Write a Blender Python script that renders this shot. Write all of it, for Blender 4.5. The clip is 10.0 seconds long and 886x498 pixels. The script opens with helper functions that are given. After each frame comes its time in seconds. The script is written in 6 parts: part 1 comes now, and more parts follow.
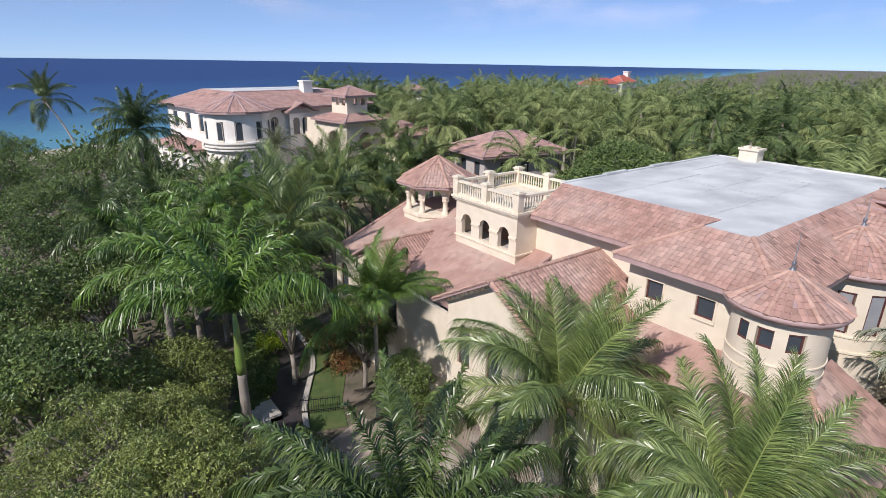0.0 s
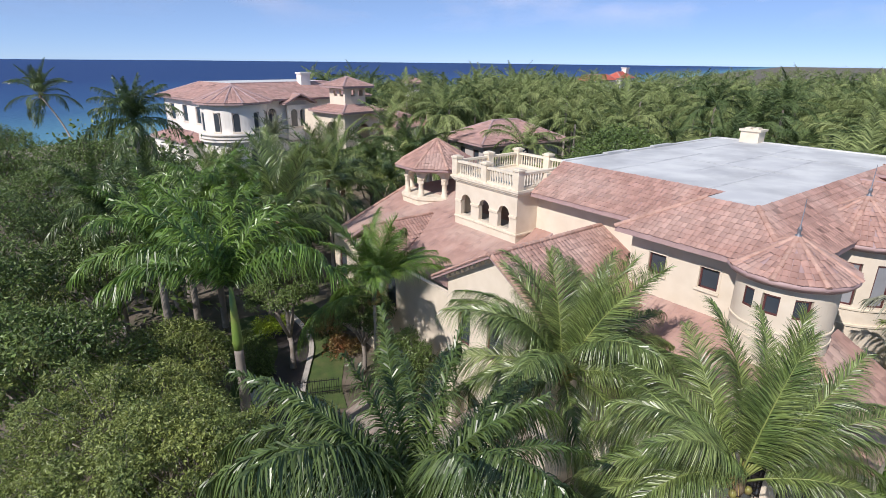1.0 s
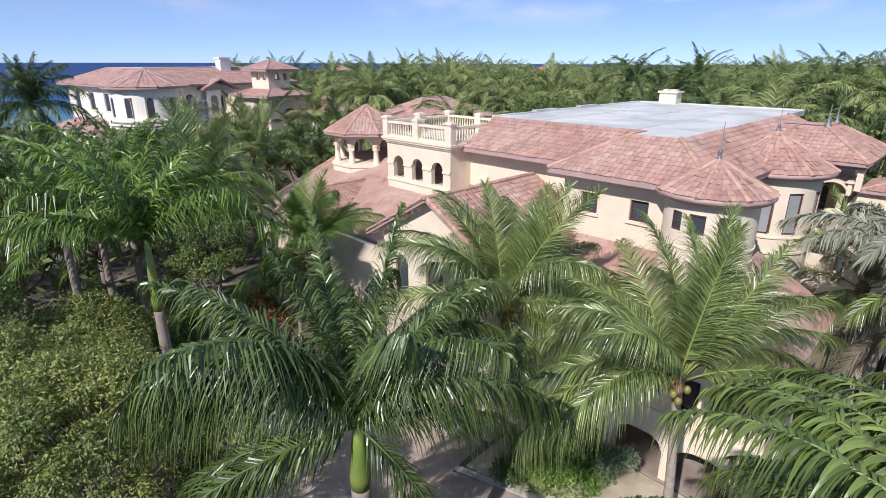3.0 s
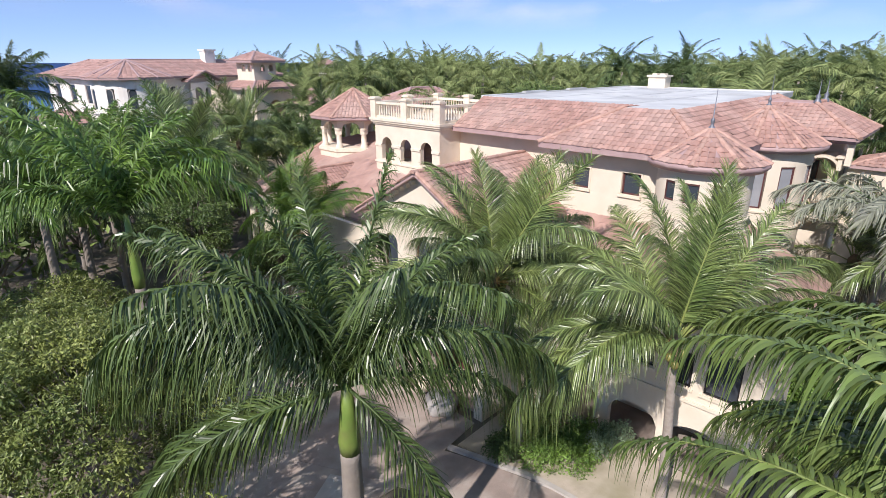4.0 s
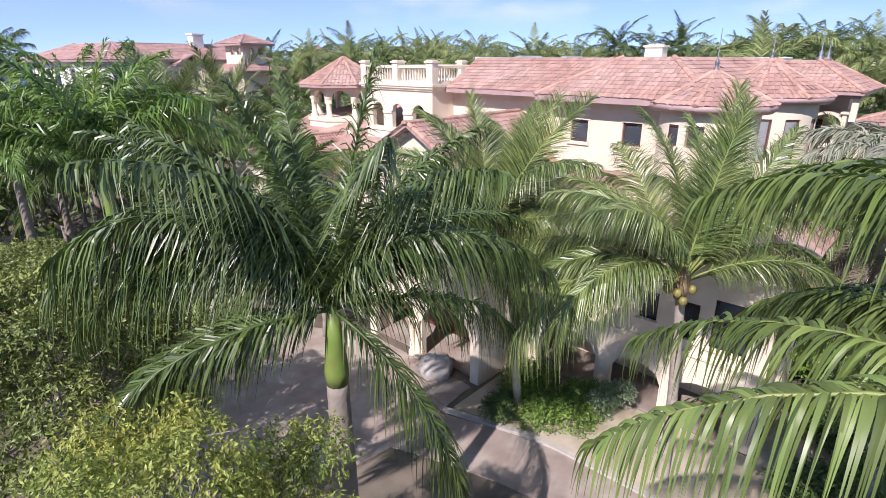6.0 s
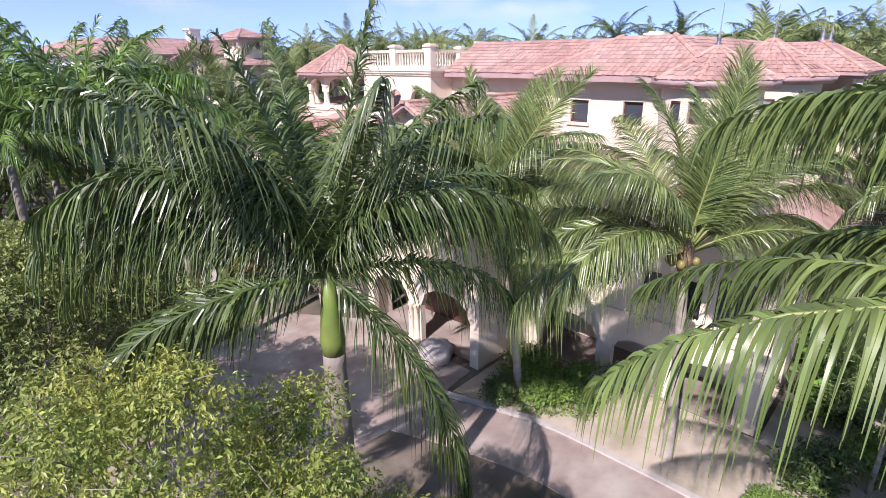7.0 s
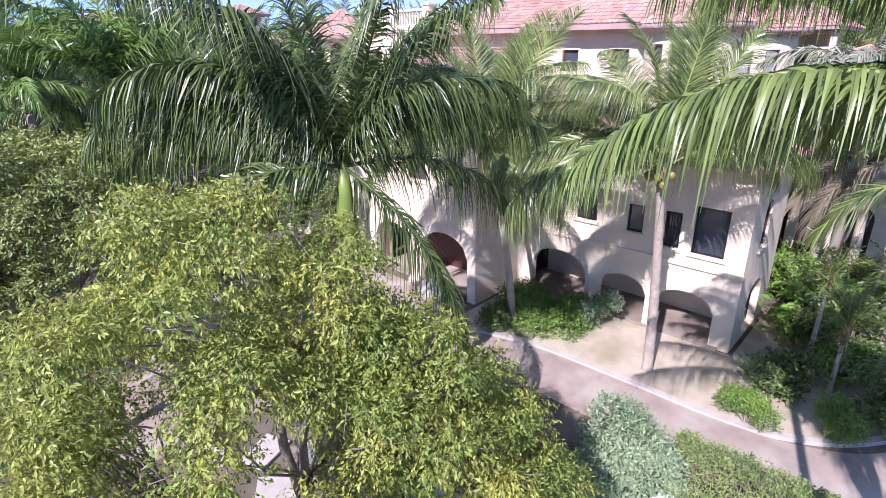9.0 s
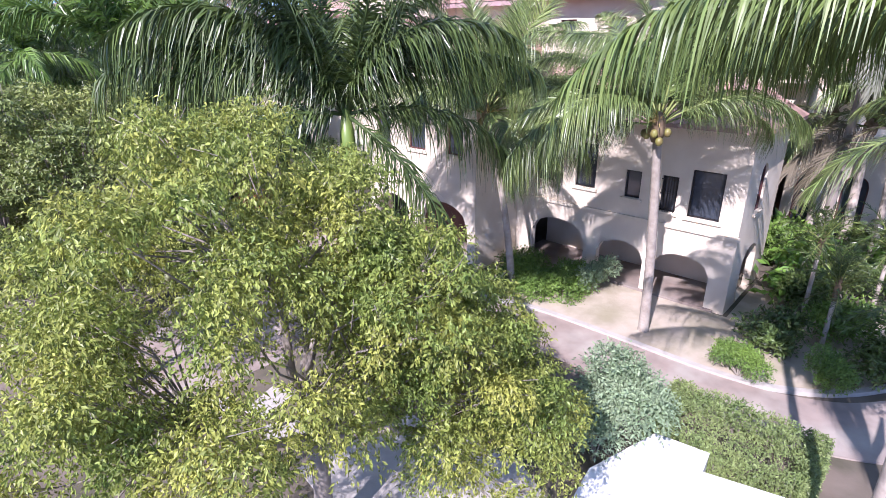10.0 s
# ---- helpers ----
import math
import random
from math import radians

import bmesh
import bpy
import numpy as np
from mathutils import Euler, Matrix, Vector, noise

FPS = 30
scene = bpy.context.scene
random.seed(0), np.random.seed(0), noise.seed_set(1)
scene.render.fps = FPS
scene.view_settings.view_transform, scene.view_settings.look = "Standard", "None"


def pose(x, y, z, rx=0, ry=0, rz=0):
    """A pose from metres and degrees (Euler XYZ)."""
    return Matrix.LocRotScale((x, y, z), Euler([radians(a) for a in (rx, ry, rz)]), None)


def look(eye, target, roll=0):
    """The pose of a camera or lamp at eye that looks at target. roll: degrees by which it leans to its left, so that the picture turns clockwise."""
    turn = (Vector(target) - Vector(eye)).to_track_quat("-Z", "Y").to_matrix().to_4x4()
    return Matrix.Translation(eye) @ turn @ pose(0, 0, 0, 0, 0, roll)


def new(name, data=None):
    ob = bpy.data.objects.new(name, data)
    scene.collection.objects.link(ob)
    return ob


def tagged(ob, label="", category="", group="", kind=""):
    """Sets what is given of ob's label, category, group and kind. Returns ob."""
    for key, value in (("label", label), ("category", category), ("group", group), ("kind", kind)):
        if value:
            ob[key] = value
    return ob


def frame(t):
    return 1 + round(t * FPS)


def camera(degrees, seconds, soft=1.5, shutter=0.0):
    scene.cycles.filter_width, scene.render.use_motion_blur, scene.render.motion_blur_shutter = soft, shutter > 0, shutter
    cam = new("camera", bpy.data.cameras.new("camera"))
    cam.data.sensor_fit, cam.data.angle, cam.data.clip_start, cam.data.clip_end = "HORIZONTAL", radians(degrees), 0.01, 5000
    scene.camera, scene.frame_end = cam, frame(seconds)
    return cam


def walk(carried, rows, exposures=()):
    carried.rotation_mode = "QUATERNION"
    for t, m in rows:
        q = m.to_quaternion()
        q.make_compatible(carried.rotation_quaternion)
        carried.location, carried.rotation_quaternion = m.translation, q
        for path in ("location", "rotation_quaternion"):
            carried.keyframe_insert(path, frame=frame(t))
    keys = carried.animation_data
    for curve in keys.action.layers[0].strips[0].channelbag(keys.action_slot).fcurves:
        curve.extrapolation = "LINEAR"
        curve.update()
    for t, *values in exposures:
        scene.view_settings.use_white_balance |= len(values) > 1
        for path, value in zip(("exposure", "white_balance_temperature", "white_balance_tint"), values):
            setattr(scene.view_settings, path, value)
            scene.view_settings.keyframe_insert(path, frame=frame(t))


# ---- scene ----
cam = camera(78.9, 10.0, 0.5)
PATH = [
    (0, (-0.067, -0.069, 21.325), (1.09, 1.424, 20.666), 0.9),
    (0.5, (-0.12, -0.108, 20.677), (1.036, 1.385, 20.018), 0.8),
    (1, (-0.099, -0.096, 20.037), (1.06, 1.394, 19.376), 0.6),
    (1.5, (-0.116, -0.149, 19.389), (1.075, 1.316, 18.73), 0.6),
    (2, (-0.186, -0.272, 18.726), (1.067, 1.141, 18.068), 0.5),
    (2.5, (-0.222, -0.317, 18.073), (1.082, 1.049, 17.415), 0.3),
    (4, (-0.191, -0.215, 16.219), (1.173, 1.091, 15.561), 0.1),
    (4.5, (-0.121, -0.162, 15.676), (1.25, 1.137, 15.017), 0.1),
    (5, (-0.054, -0.105, 15.105), (1.321, 1.188, 14.445), 0.1),
    (5.5, (-0.015, -0.034, 14.565), (1.363, 1.255, 13.904), 0.1),
    (7, (0.076, 0.015, 13.255), (1.456, 1.302, 12.592), -0.3),
    (7.5, (-0.196, -0.2, 12.899), (1.185, 1.082, 12.227), -0.2),
    (8, (-0.644, -0.563, 12.516), (0.737, 0.714, 11.834), -0.1),
    (8.5, (-1.157, -0.995, 12.134), (0.224, 0.278, 11.445), -0.2),
    (9, (-1.674, -1.427, 11.646), (-0.295, -0.16, 10.946), -0.3),
    (9.5, (-2.033, -1.734, 11.231), (-0.657, -0.47, 10.516), -0.3),
    (10, (-2.249, -1.915, 10.71), (-0.876, -0.655, 9.982), -0.4),
]
walk(cam, [(t, look(eye, target, roll)) for t, eye, target, roll in PATH],
     exposures=[(0, -0.08, 6400, 15), (2.5, 0.02, 6400, 16), (5.5, 0.32, 6380, 21), (8, 0.60, 6120, 31), (10, 0.84, 5850, 31)])

# ---- light ----
SUN_WAY = Vector((-0.90, -0.22, 0.80)).normalized()      # towards the sun
sun_data = bpy.data.lights.new("sun", "SUN")
sun_data.energy, sun_data.angle, sun_data.color = 5.0, radians(0.6), (1.0, 0.955, 0.89)
sun = new("sun", sun_data)
sun.matrix_world = look((0, 0, 60), Vector((0, 0, 60)) - SUN_WAY)
world = bpy.data.worlds.new("sky")
scene.world = world
world.use_nodes = True
sky_node = world.node_tree.nodes.new("ShaderNodeTexSky")
sky_node.sky_type, sky_node.sun_disc = "NISHITA", False
sky_node.sun_elevation = math.asin(SUN_WAY.z)
sky_node.sun_rotation = math.atan2(SUN_WAY.x, SUN_WAY.y)
sky_node.air_density, sky_node.dust_density, sky_node.ozone_density = 0.45, 0.0, 5.0
world.node_tree.nodes["Background"].inputs["Strength"].default_value = 0.116
tint = world.node_tree.nodes.new("ShaderNodeMix")
tint.data_type, tint.blend_type = "RGBA", "MULTIPLY"
tint.inputs[0].default_value, tint.inputs[7].default_value = 1.0, (0.88, 0.92, 1.06, 1)
world.node_tree.links.new(sky_node.outputs[0], tint.inputs[6])
haze = world.node_tree.nodes.new("ShaderNodeMix")
haze.data_type = "RGBA"
haze.inputs[0].default_value, haze.inputs[7].default_value = 0.42, (3.9, 5.7, 8.0, 1)
world.node_tree.links.new(tint.outputs[2], haze.inputs[6])
world.node_tree.links.new(haze.outputs[2], world.node_tree.nodes["Background"].inputs["Color"])


# ---- materials ----
def material(name, colour, rough=0.7, colour2=None, scale=3.0, detail=6.0, bump=0.0, bump_scale=20.0, metal=0.0,
             island=0.0, translucent=0.0, stain=None, stain_scale=0.5, stain_amount=0.4, spec=0.5):
    """A node material: two colours mixed by noise, stains at a larger scale, a shift of value from piece to piece, and fine relief."""
    m = bpy.data.materials.new(name)
    m.use_nodes = True
    nt = m.node_tree
    n, l = nt.nodes, nt.links
    b = n["Principled BSDF"]
    out = n["Material Output"]
    b.inputs["Roughness"].default_value, b.inputs["Metallic"].default_value = rough, metal
    b.inputs["Specular IOR Level"].default_value = spec
    co = n.new("ShaderNodeNewGeometry")

    def noise_tex(s, d=6.0):
        t = n.new("ShaderNodeTexNoise")
        t.inputs["Scale"].default_value, t.inputs["Detail"].default_value = s, d
        l.new(co.outputs["Position"], t.inputs["Vector"])
        return t.outputs["Fac"]

    def mix(fac, a, c):
        x = n.new("ShaderNodeMix")
        x.data_type = "RGBA"
        for socket, v in ((x.inputs[0], fac), (x.inputs[6], a), (x.inputs[7], c)):
            if isinstance(v, (int, float)):
                socket.default_value = v
            elif isinstance(v, tuple):
                socket.default_value = (*v, 1)
            else:
                l.new(v, socket)
        return x.outputs[2]

    def ramp(fac, lo, hi):
        r = n.new("ShaderNodeMapRange")
        r.inputs[1].default_value, r.inputs[2].default_value = lo, hi
        l.new(fac, r.inputs[0])
        return r.outputs[0]

    c = colour
    if colour2:
        c = mix(ramp(noise_tex(scale, detail), 0.35, 0.65), colour, colour2)
    if stain:
        f = ramp(noise_tex(stain_scale, 8.0), 0.45, 0.75)
        k = n.new("ShaderNodeMath")
        k.operation = "MULTIPLY"
        l.new(f, k.inputs[0])
        k.inputs[1].default_value = stain_amount
        c = mix(k.outputs[0], c, stain)
    if island:
        geo, info = n.new("ShaderNodeNewGeometry"), n.new("ShaderNodeObjectInfo")
        add, fr = n.new("ShaderNodeMath"), n.new("ShaderNodeMath")
        fr.operation = "FRACT"
        l.new(geo.outputs["Random Per Island"], add.inputs[0])
        l.new(info.outputs["Random"], add.inputs[1])
        l.new(add.outputs[0], fr.inputs[0])
        r = n.new("ShaderNodeMapRange")
        r.inputs[3].default_value, r.inputs[4].default_value = 1 - island, 1 + island
        l.new(fr.outputs[0], r.inputs[0])
        hsv = n.new("ShaderNodeHueSaturation")
        l.new(r.outputs[0], hsv.inputs["Value"])
        if isinstance(c, tuple):
            hsv.inputs["Color"].default_value = (*c, 1)
        else:
            l.new(c, hsv.inputs["Color"])
        c = hsv.outputs[0]
    if isinstance(c, tuple):
        b.inputs["Base Color"].default_value = (*c, 1)
    else:
        l.new(c, b.inputs["Base Color"])
    if bump:
        bm = n.new("ShaderNodeBump")
        bm.inputs["Strength"].default_value = bump
        bm.inputs["Distance"].default_value = 0.03
        l.new(noise_tex(bump_scale, 4.0), bm.inputs["Height"])
        l.new(bm.outputs[0], b.inputs["Normal"])
    if translucent:
        tr, sh = n.new("ShaderNodeBsdfTranslucent"), n.new("ShaderNodeMixShader")
        sh.inputs[0].default_value = translucent
        if isinstance(c, tuple):
            tr.inputs["Color"].default_value = (*c, 1)
        else:
            l.new(c, tr.inputs["Color"])
        l.new(b.outputs[0], sh.inputs[1])
        l.new(tr.outputs[0], sh.inputs[2])
        l.new(sh.outputs[0], out.inputs["Surface"])
    return m


STUCCO = material("cream stucco", (0.74, 0.655, 0.53), 0.85, (0.69, 0.60, 0.475), 1.2, stain=(0.50, 0.42, 0.31), stain_scale=0.7, stain_amount=0.26, bump=0.15, bump_scale=30)
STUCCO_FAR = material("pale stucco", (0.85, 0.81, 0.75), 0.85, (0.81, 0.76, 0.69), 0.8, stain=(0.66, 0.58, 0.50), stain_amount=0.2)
STONE = material("cast stone trim", (0.78, 0.69, 0.55), 0.8, (0.70, 0.61, 0.47), 2.5, stain=(0.42, 0.36, 0.30), stain_scale=2.0, stain_amount=0.25, bump=0.2)
TILE = material("terracotta tile", (0.43, 0.255, 0.205), 0.78, (0.345, 0.20, 0.16), 1.6, stain=(0.52, 0.38, 0.32), stain_scale=0.35, stain_amount=0.65, island=0.17, bump=0.25, bump_scale=14)
TILE_WORN = material("bleached smooth terracotta tile", (0.44, 0.275, 0.225), 0.82, (0.37, 0.225, 0.185), 0.9, stain=(0.50, 0.38, 0.32), stain_scale=0.3, stain_amount=0.8, island=0.03, bump=0.2, bump_scale=9)
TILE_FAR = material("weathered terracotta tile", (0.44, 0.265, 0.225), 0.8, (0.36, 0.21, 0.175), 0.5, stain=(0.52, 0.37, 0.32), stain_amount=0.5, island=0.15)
TILE_RED = material("bright red roof tile", (0.55, 0.13, 0.08), 0.8, (0.45, 0.10, 0.07), 1.0)
RIDGE = material("faded ridge cap", (0.49, 0.315, 0.25), 0.85, (0.40, 0.235, 0.18), 2.5, island=0.15, bump=0.3)
FASCIA = material("mauve painted fascia", (0.43, 0.30, 0.285), 0.6, (0.37, 0.25, 0.24), 2.0)
SEAM = material("grey roof seam", (0.42, 0.42, 0.42), 0.8, (0.60, 0.60, 0.59), 0.9)
MEMBRANE = material("white roof membrane", (0.66, 0.66, 0.63), 0.7, (0.54, 0.54, 0.53), 0.5, stain=(0.33, 0.33, 0.33), stain_scale=0.3, stain_amount=0.8, bump=0.1)
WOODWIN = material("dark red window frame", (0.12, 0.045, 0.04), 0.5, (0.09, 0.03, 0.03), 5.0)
WHITEFRAME = material("pale window frame", (0.55, 0.50, 0.46), 0.5, (0.48, 0.43, 0.40), 4.0)
DARK = material("painted interior shade", (0.03, 0.025, 0.025), 0.9, (0.045, 0.04, 0.035), 1.0)
IRON = material("dark iron", (0.03, 0.03, 0.035), 0.5, (0.05, 0.045, 0.045), 6.0, metal=0.6)
LEAD = material("grey lead finial", (0.22, 0.23, 0.26), 0.5, (0.16, 0.17, 0.19), 6.0, metal=0.5)
GLASS = material("window glass", (0.045, 0.055, 0.07), 0.06, (0.06, 0.07, 0.085), 0.6, spec=0.9)
CURTAIN = material("pale curtained glass", (0.33, 0.34, 0.36), 0.1, (0.26, 0.27, 0.29), 0.8, spec=0.8)
PAVER = material("pink brick pavers", (0.32, 0.255, 0.215), 0.9, (0.25, 0.20, 0.17), 1.5, stain=(0.44, 0.41, 0.35), stain_scale=0.6, stain_amount=0.7, island=0.16, bump=0.3)
CONCRETE = material("pale concrete kerb", (0.50, 0.46, 0.41), 0.9, (0.42, 0.39, 0.35), 2.0, stain=(0.3, 0.27, 0.24), stain_scale=1.5, bump=0.2)
SAND = material("pale sandy soil", (0.50, 0.43, 0.34), 0.95, (0.40, 0.34, 0.26), 1.0, stain=(0.24, 0.24, 0.12), stain_scale=0.5, stain_amount=0.5, bump=0.4, bump_scale=8)
SOIL = material("leaf-strewn ground", (0.15, 0.12, 0.09), 0.95, (0.07, 0.07, 0.04), 0.6, stain=(0.27, 0.22, 0.18), stain_scale=0.35, stain_amount=0.7, bump=0.5, bump_scale=5)
WHITE = material("white painted slab", (0.82, 0.82, 0.80), 0.6, (0.78, 0.77, 0.75), 1.0, stain=(0.6, 0.58, 0.55), stain_scale=1.0, stain_amount=0.3)
BARK = material("grey palm bark", (0.27, 0.235, 0.20), 0.9, (0.20, 0.17, 0.145), 3.0, stain=(0.38, 0.35, 0.32), stain_scale=1.5, bump=0.5, bump_scale=12)
BARK_COCO = material("ringed coconut bark", (0.44, 0.38, 0.32), 0.9, (0.31, 0.265, 0.22), 4.0, stain=(0.50, 0.46, 0.40), stain_scale=1.5, bump=0.6, bump_scale=10)
BARK_TREE = material("brown tree bark", (0.20, 0.17, 0.14), 0.9, (0.30, 0.265, 0.225), 3.0, bump=0.6, bump_scale=8)
SHAFT = material("green crownshaft", (0.13, 0.22, 0.045), 0.4, (0.20, 0.28, 0.06), 1.5, stain=(0.16, 0.13, 0.06), stain_scale=2.0, stain_amount=0.5)
RACHIS_R = material("green palm leaf stalk", (0.085, 0.13, 0.035), 0.45, (0.06, 0.10, 0.03), 2.0)
RACHIS = material("yellow-green leaf stalk", (0.24, 0.27, 0.08), 0.5, (0.17, 0.22, 0.06), 2.0)
BOOT = material("dry leaf base fibre", (0.23, 0.17, 0.10), 0.95, (0.15, 0.10, 0.06), 6.0, bump=0.5)
FROND_R = material("dark royal palm leaflet", (0.108, 0.156, 0.042), 0.36, (0.064, 0.104, 0.029), 0.9, island=0.45, translucent=0.17, spec=0.6)
FROND_C = material("yellow-green coconut leaflet", (0.222, 0.28, 0.088), 0.36, (0.112, 0.168, 0.048), 0.9, island=0.7, translucent=0.24, spec=0.75)
FROND_B = material("bright young palm leaflet", (0.165, 0.27, 0.045), 0.36, (0.095, 0.175, 0.034), 0.9, island=0.4, translucent=0.25, spec=0.65)
FROND_D = material("grey dry palm leaflet", (0.21, 0.18, 0.13), 0.7, (0.16, 0.14, 0.09), 1.0, island=0.25, translucent=0.15)
# far leaflets: distance haze is mixed into these two paler colours
FROND_F = material("haze-paled far palm leaflet", (0.275, 0.32, 0.125), 0.6, (0.165, 0.215, 0.075), 0.3, island=0.5, translucent=0.2, spec=0.25)
FROND_G = material("haze-paled far royal palm leaflet", (0.13, 0.18, 0.062), 0.55, (0.08, 0.125, 0.042), 0.3, island=0.5, translucent=0.2, spec=0.35)
LEAF_Y = material("yellow-green tree leaf", (0.385, 0.40, 0.09), 0.42, (0.195, 0.27, 0.06), 0.8, island=0.5, translucent=0.34, spec=0.45)
LEAF_D = material("deep green tree leaf", (0.088, 0.14, 0.038), 0.42, (0.15, 0.21, 0.055), 0.35, island=0.55, translucent=0.16)
LEAF_O = material("olive green tree leaf", (0.265, 0.305, 0.085), 0.42, (0.14, 0.188, 0.052), 0.8, island=0.5, translucent=0.24)
LEAF_H = material("hedge leaf", (0.20, 0.32, 0.06), 0.45, (0.11, 0.20, 0.04), 0.8, island=0.4, translucent=0.25)
LEAF_G = material("grey-green leaf", (0.31, 0.40, 0.24), 0.5, (0.22, 0.31, 0.17), 0.8, island=0.35, translucent=0.25)
LEAF_L = material("lime shrub leaf", (0.30, 0.40, 0.03), 0.45, (0.22, 0.32, 0.03), 0.8, island=0.3, translucent=0.3)
LEAF_R = material("red and bronze shrub leaf", (0.26, 0.10, 0.04), 0.5, (0.17, 0.16, 0.05), 0.9, island=0.5, translucent=0.2)

SEA = bpy.data.materials.new("sea water")
SEA.use_nodes = True
_n, _l = SEA.node_tree.nodes, SEA.node_tree.links
_b = _n["Principled BSDF"]
_b.inputs["Roughness"].default_value = 0.55
_b.inputs["Specular IOR Level"].default_value = 0.12
_co, _sep, _map = _n.new("ShaderNodeTexCoord"), _n.new("ShaderNodeSeparateXYZ"), _n.new("ShaderNodeMapRange")
_l.new(_co.outputs["Object"], _sep.inputs[0])
_l.new(_sep.outputs["Y"], _map.inputs[0])
_map.inputs[1].default_value, _map.inputs[2].default_value = 0.0, 520.0
_wn = _n.new("ShaderNodeTexNoise")
_wn.inputs["Scale"].default_value, _wn.inputs["Detail"].default_value = 0.012, 5.0
_l.new(_co.outputs["Object"], _wn.inputs["Vector"])
_add = _n.new("ShaderNodeMath")
_add.operation = "MULTIPLY_ADD"
_l.new(_wn.outputs["Fac"], _add.inputs[0])
_add.inputs[1].default_value = 0.30
_l.new(_map.outputs[0], _add.inputs[2])
_cr = _n.new("ShaderNodeValToRGB")
_cr.color_ramp.elements[0].position, _cr.color_ramp.elements[0].color = 0.12, (0.10, 0.26, 0.34, 1)
_cr.color_ramp.elements[1].position, _cr.color_ramp.elements[1].color = 0.95, (0.016, 0.048, 0.155, 1)
_e = _cr.color_ramp.elements.new(0.4)
_e.color = (0.028, 0.085, 0.205, 1)
_l.new(_add.outputs[0], _cr.inputs[0])
_l.new(_cr.outputs[0], _b.inputs["Base Color"])
_w2, _bp = _n.new("ShaderNodeTexNoise"), _n.new("ShaderNodeBump")
_w2.inputs["Scale"].default_value, _w2.inputs["Detail"].default_value = 0.35, 6.0
_l.new(_co.outputs["Object"], _w2.inputs["Vector"])
_l.new(_w2.outputs["Fac"], _bp.inputs["Height"])
_bp.inputs["Strength"].default_value, _bp.inputs["Distance"].default_value = 0.6, 1.0
_l.new(_bp.outputs[0], _b.inputs["Normal"])


# ---- building blocks ----
def mesh_of(name, verts, faces, mat, smooth=False):
    me = bpy.data.meshes.new(name)
    me.from_pydata(np.asarray(verts, float).tolist(), [], faces.tolist() if isinstance(faces, np.ndarray) else faces)
    me.materials.append(mat)
    if smooth:
        me.polygons.foreach_set("use_smooth", [True] * len(me.polygons))
    me.update()
    return me


def thing(name, at, label, category, group="", kind=""):
    ob = new(name)
    ob.empty_display_size = 0.3
    ob.location = at
    return tagged(ob, label, category, group, kind)


def part(name, data, parent, label="", kind=""):
    """A mesh under a thing or part, its coordinates in the world's axes from the parent's origin."""
    ob = new(name, data)
    ob.parent = parent
    return tagged(ob, label, "", "", kind)


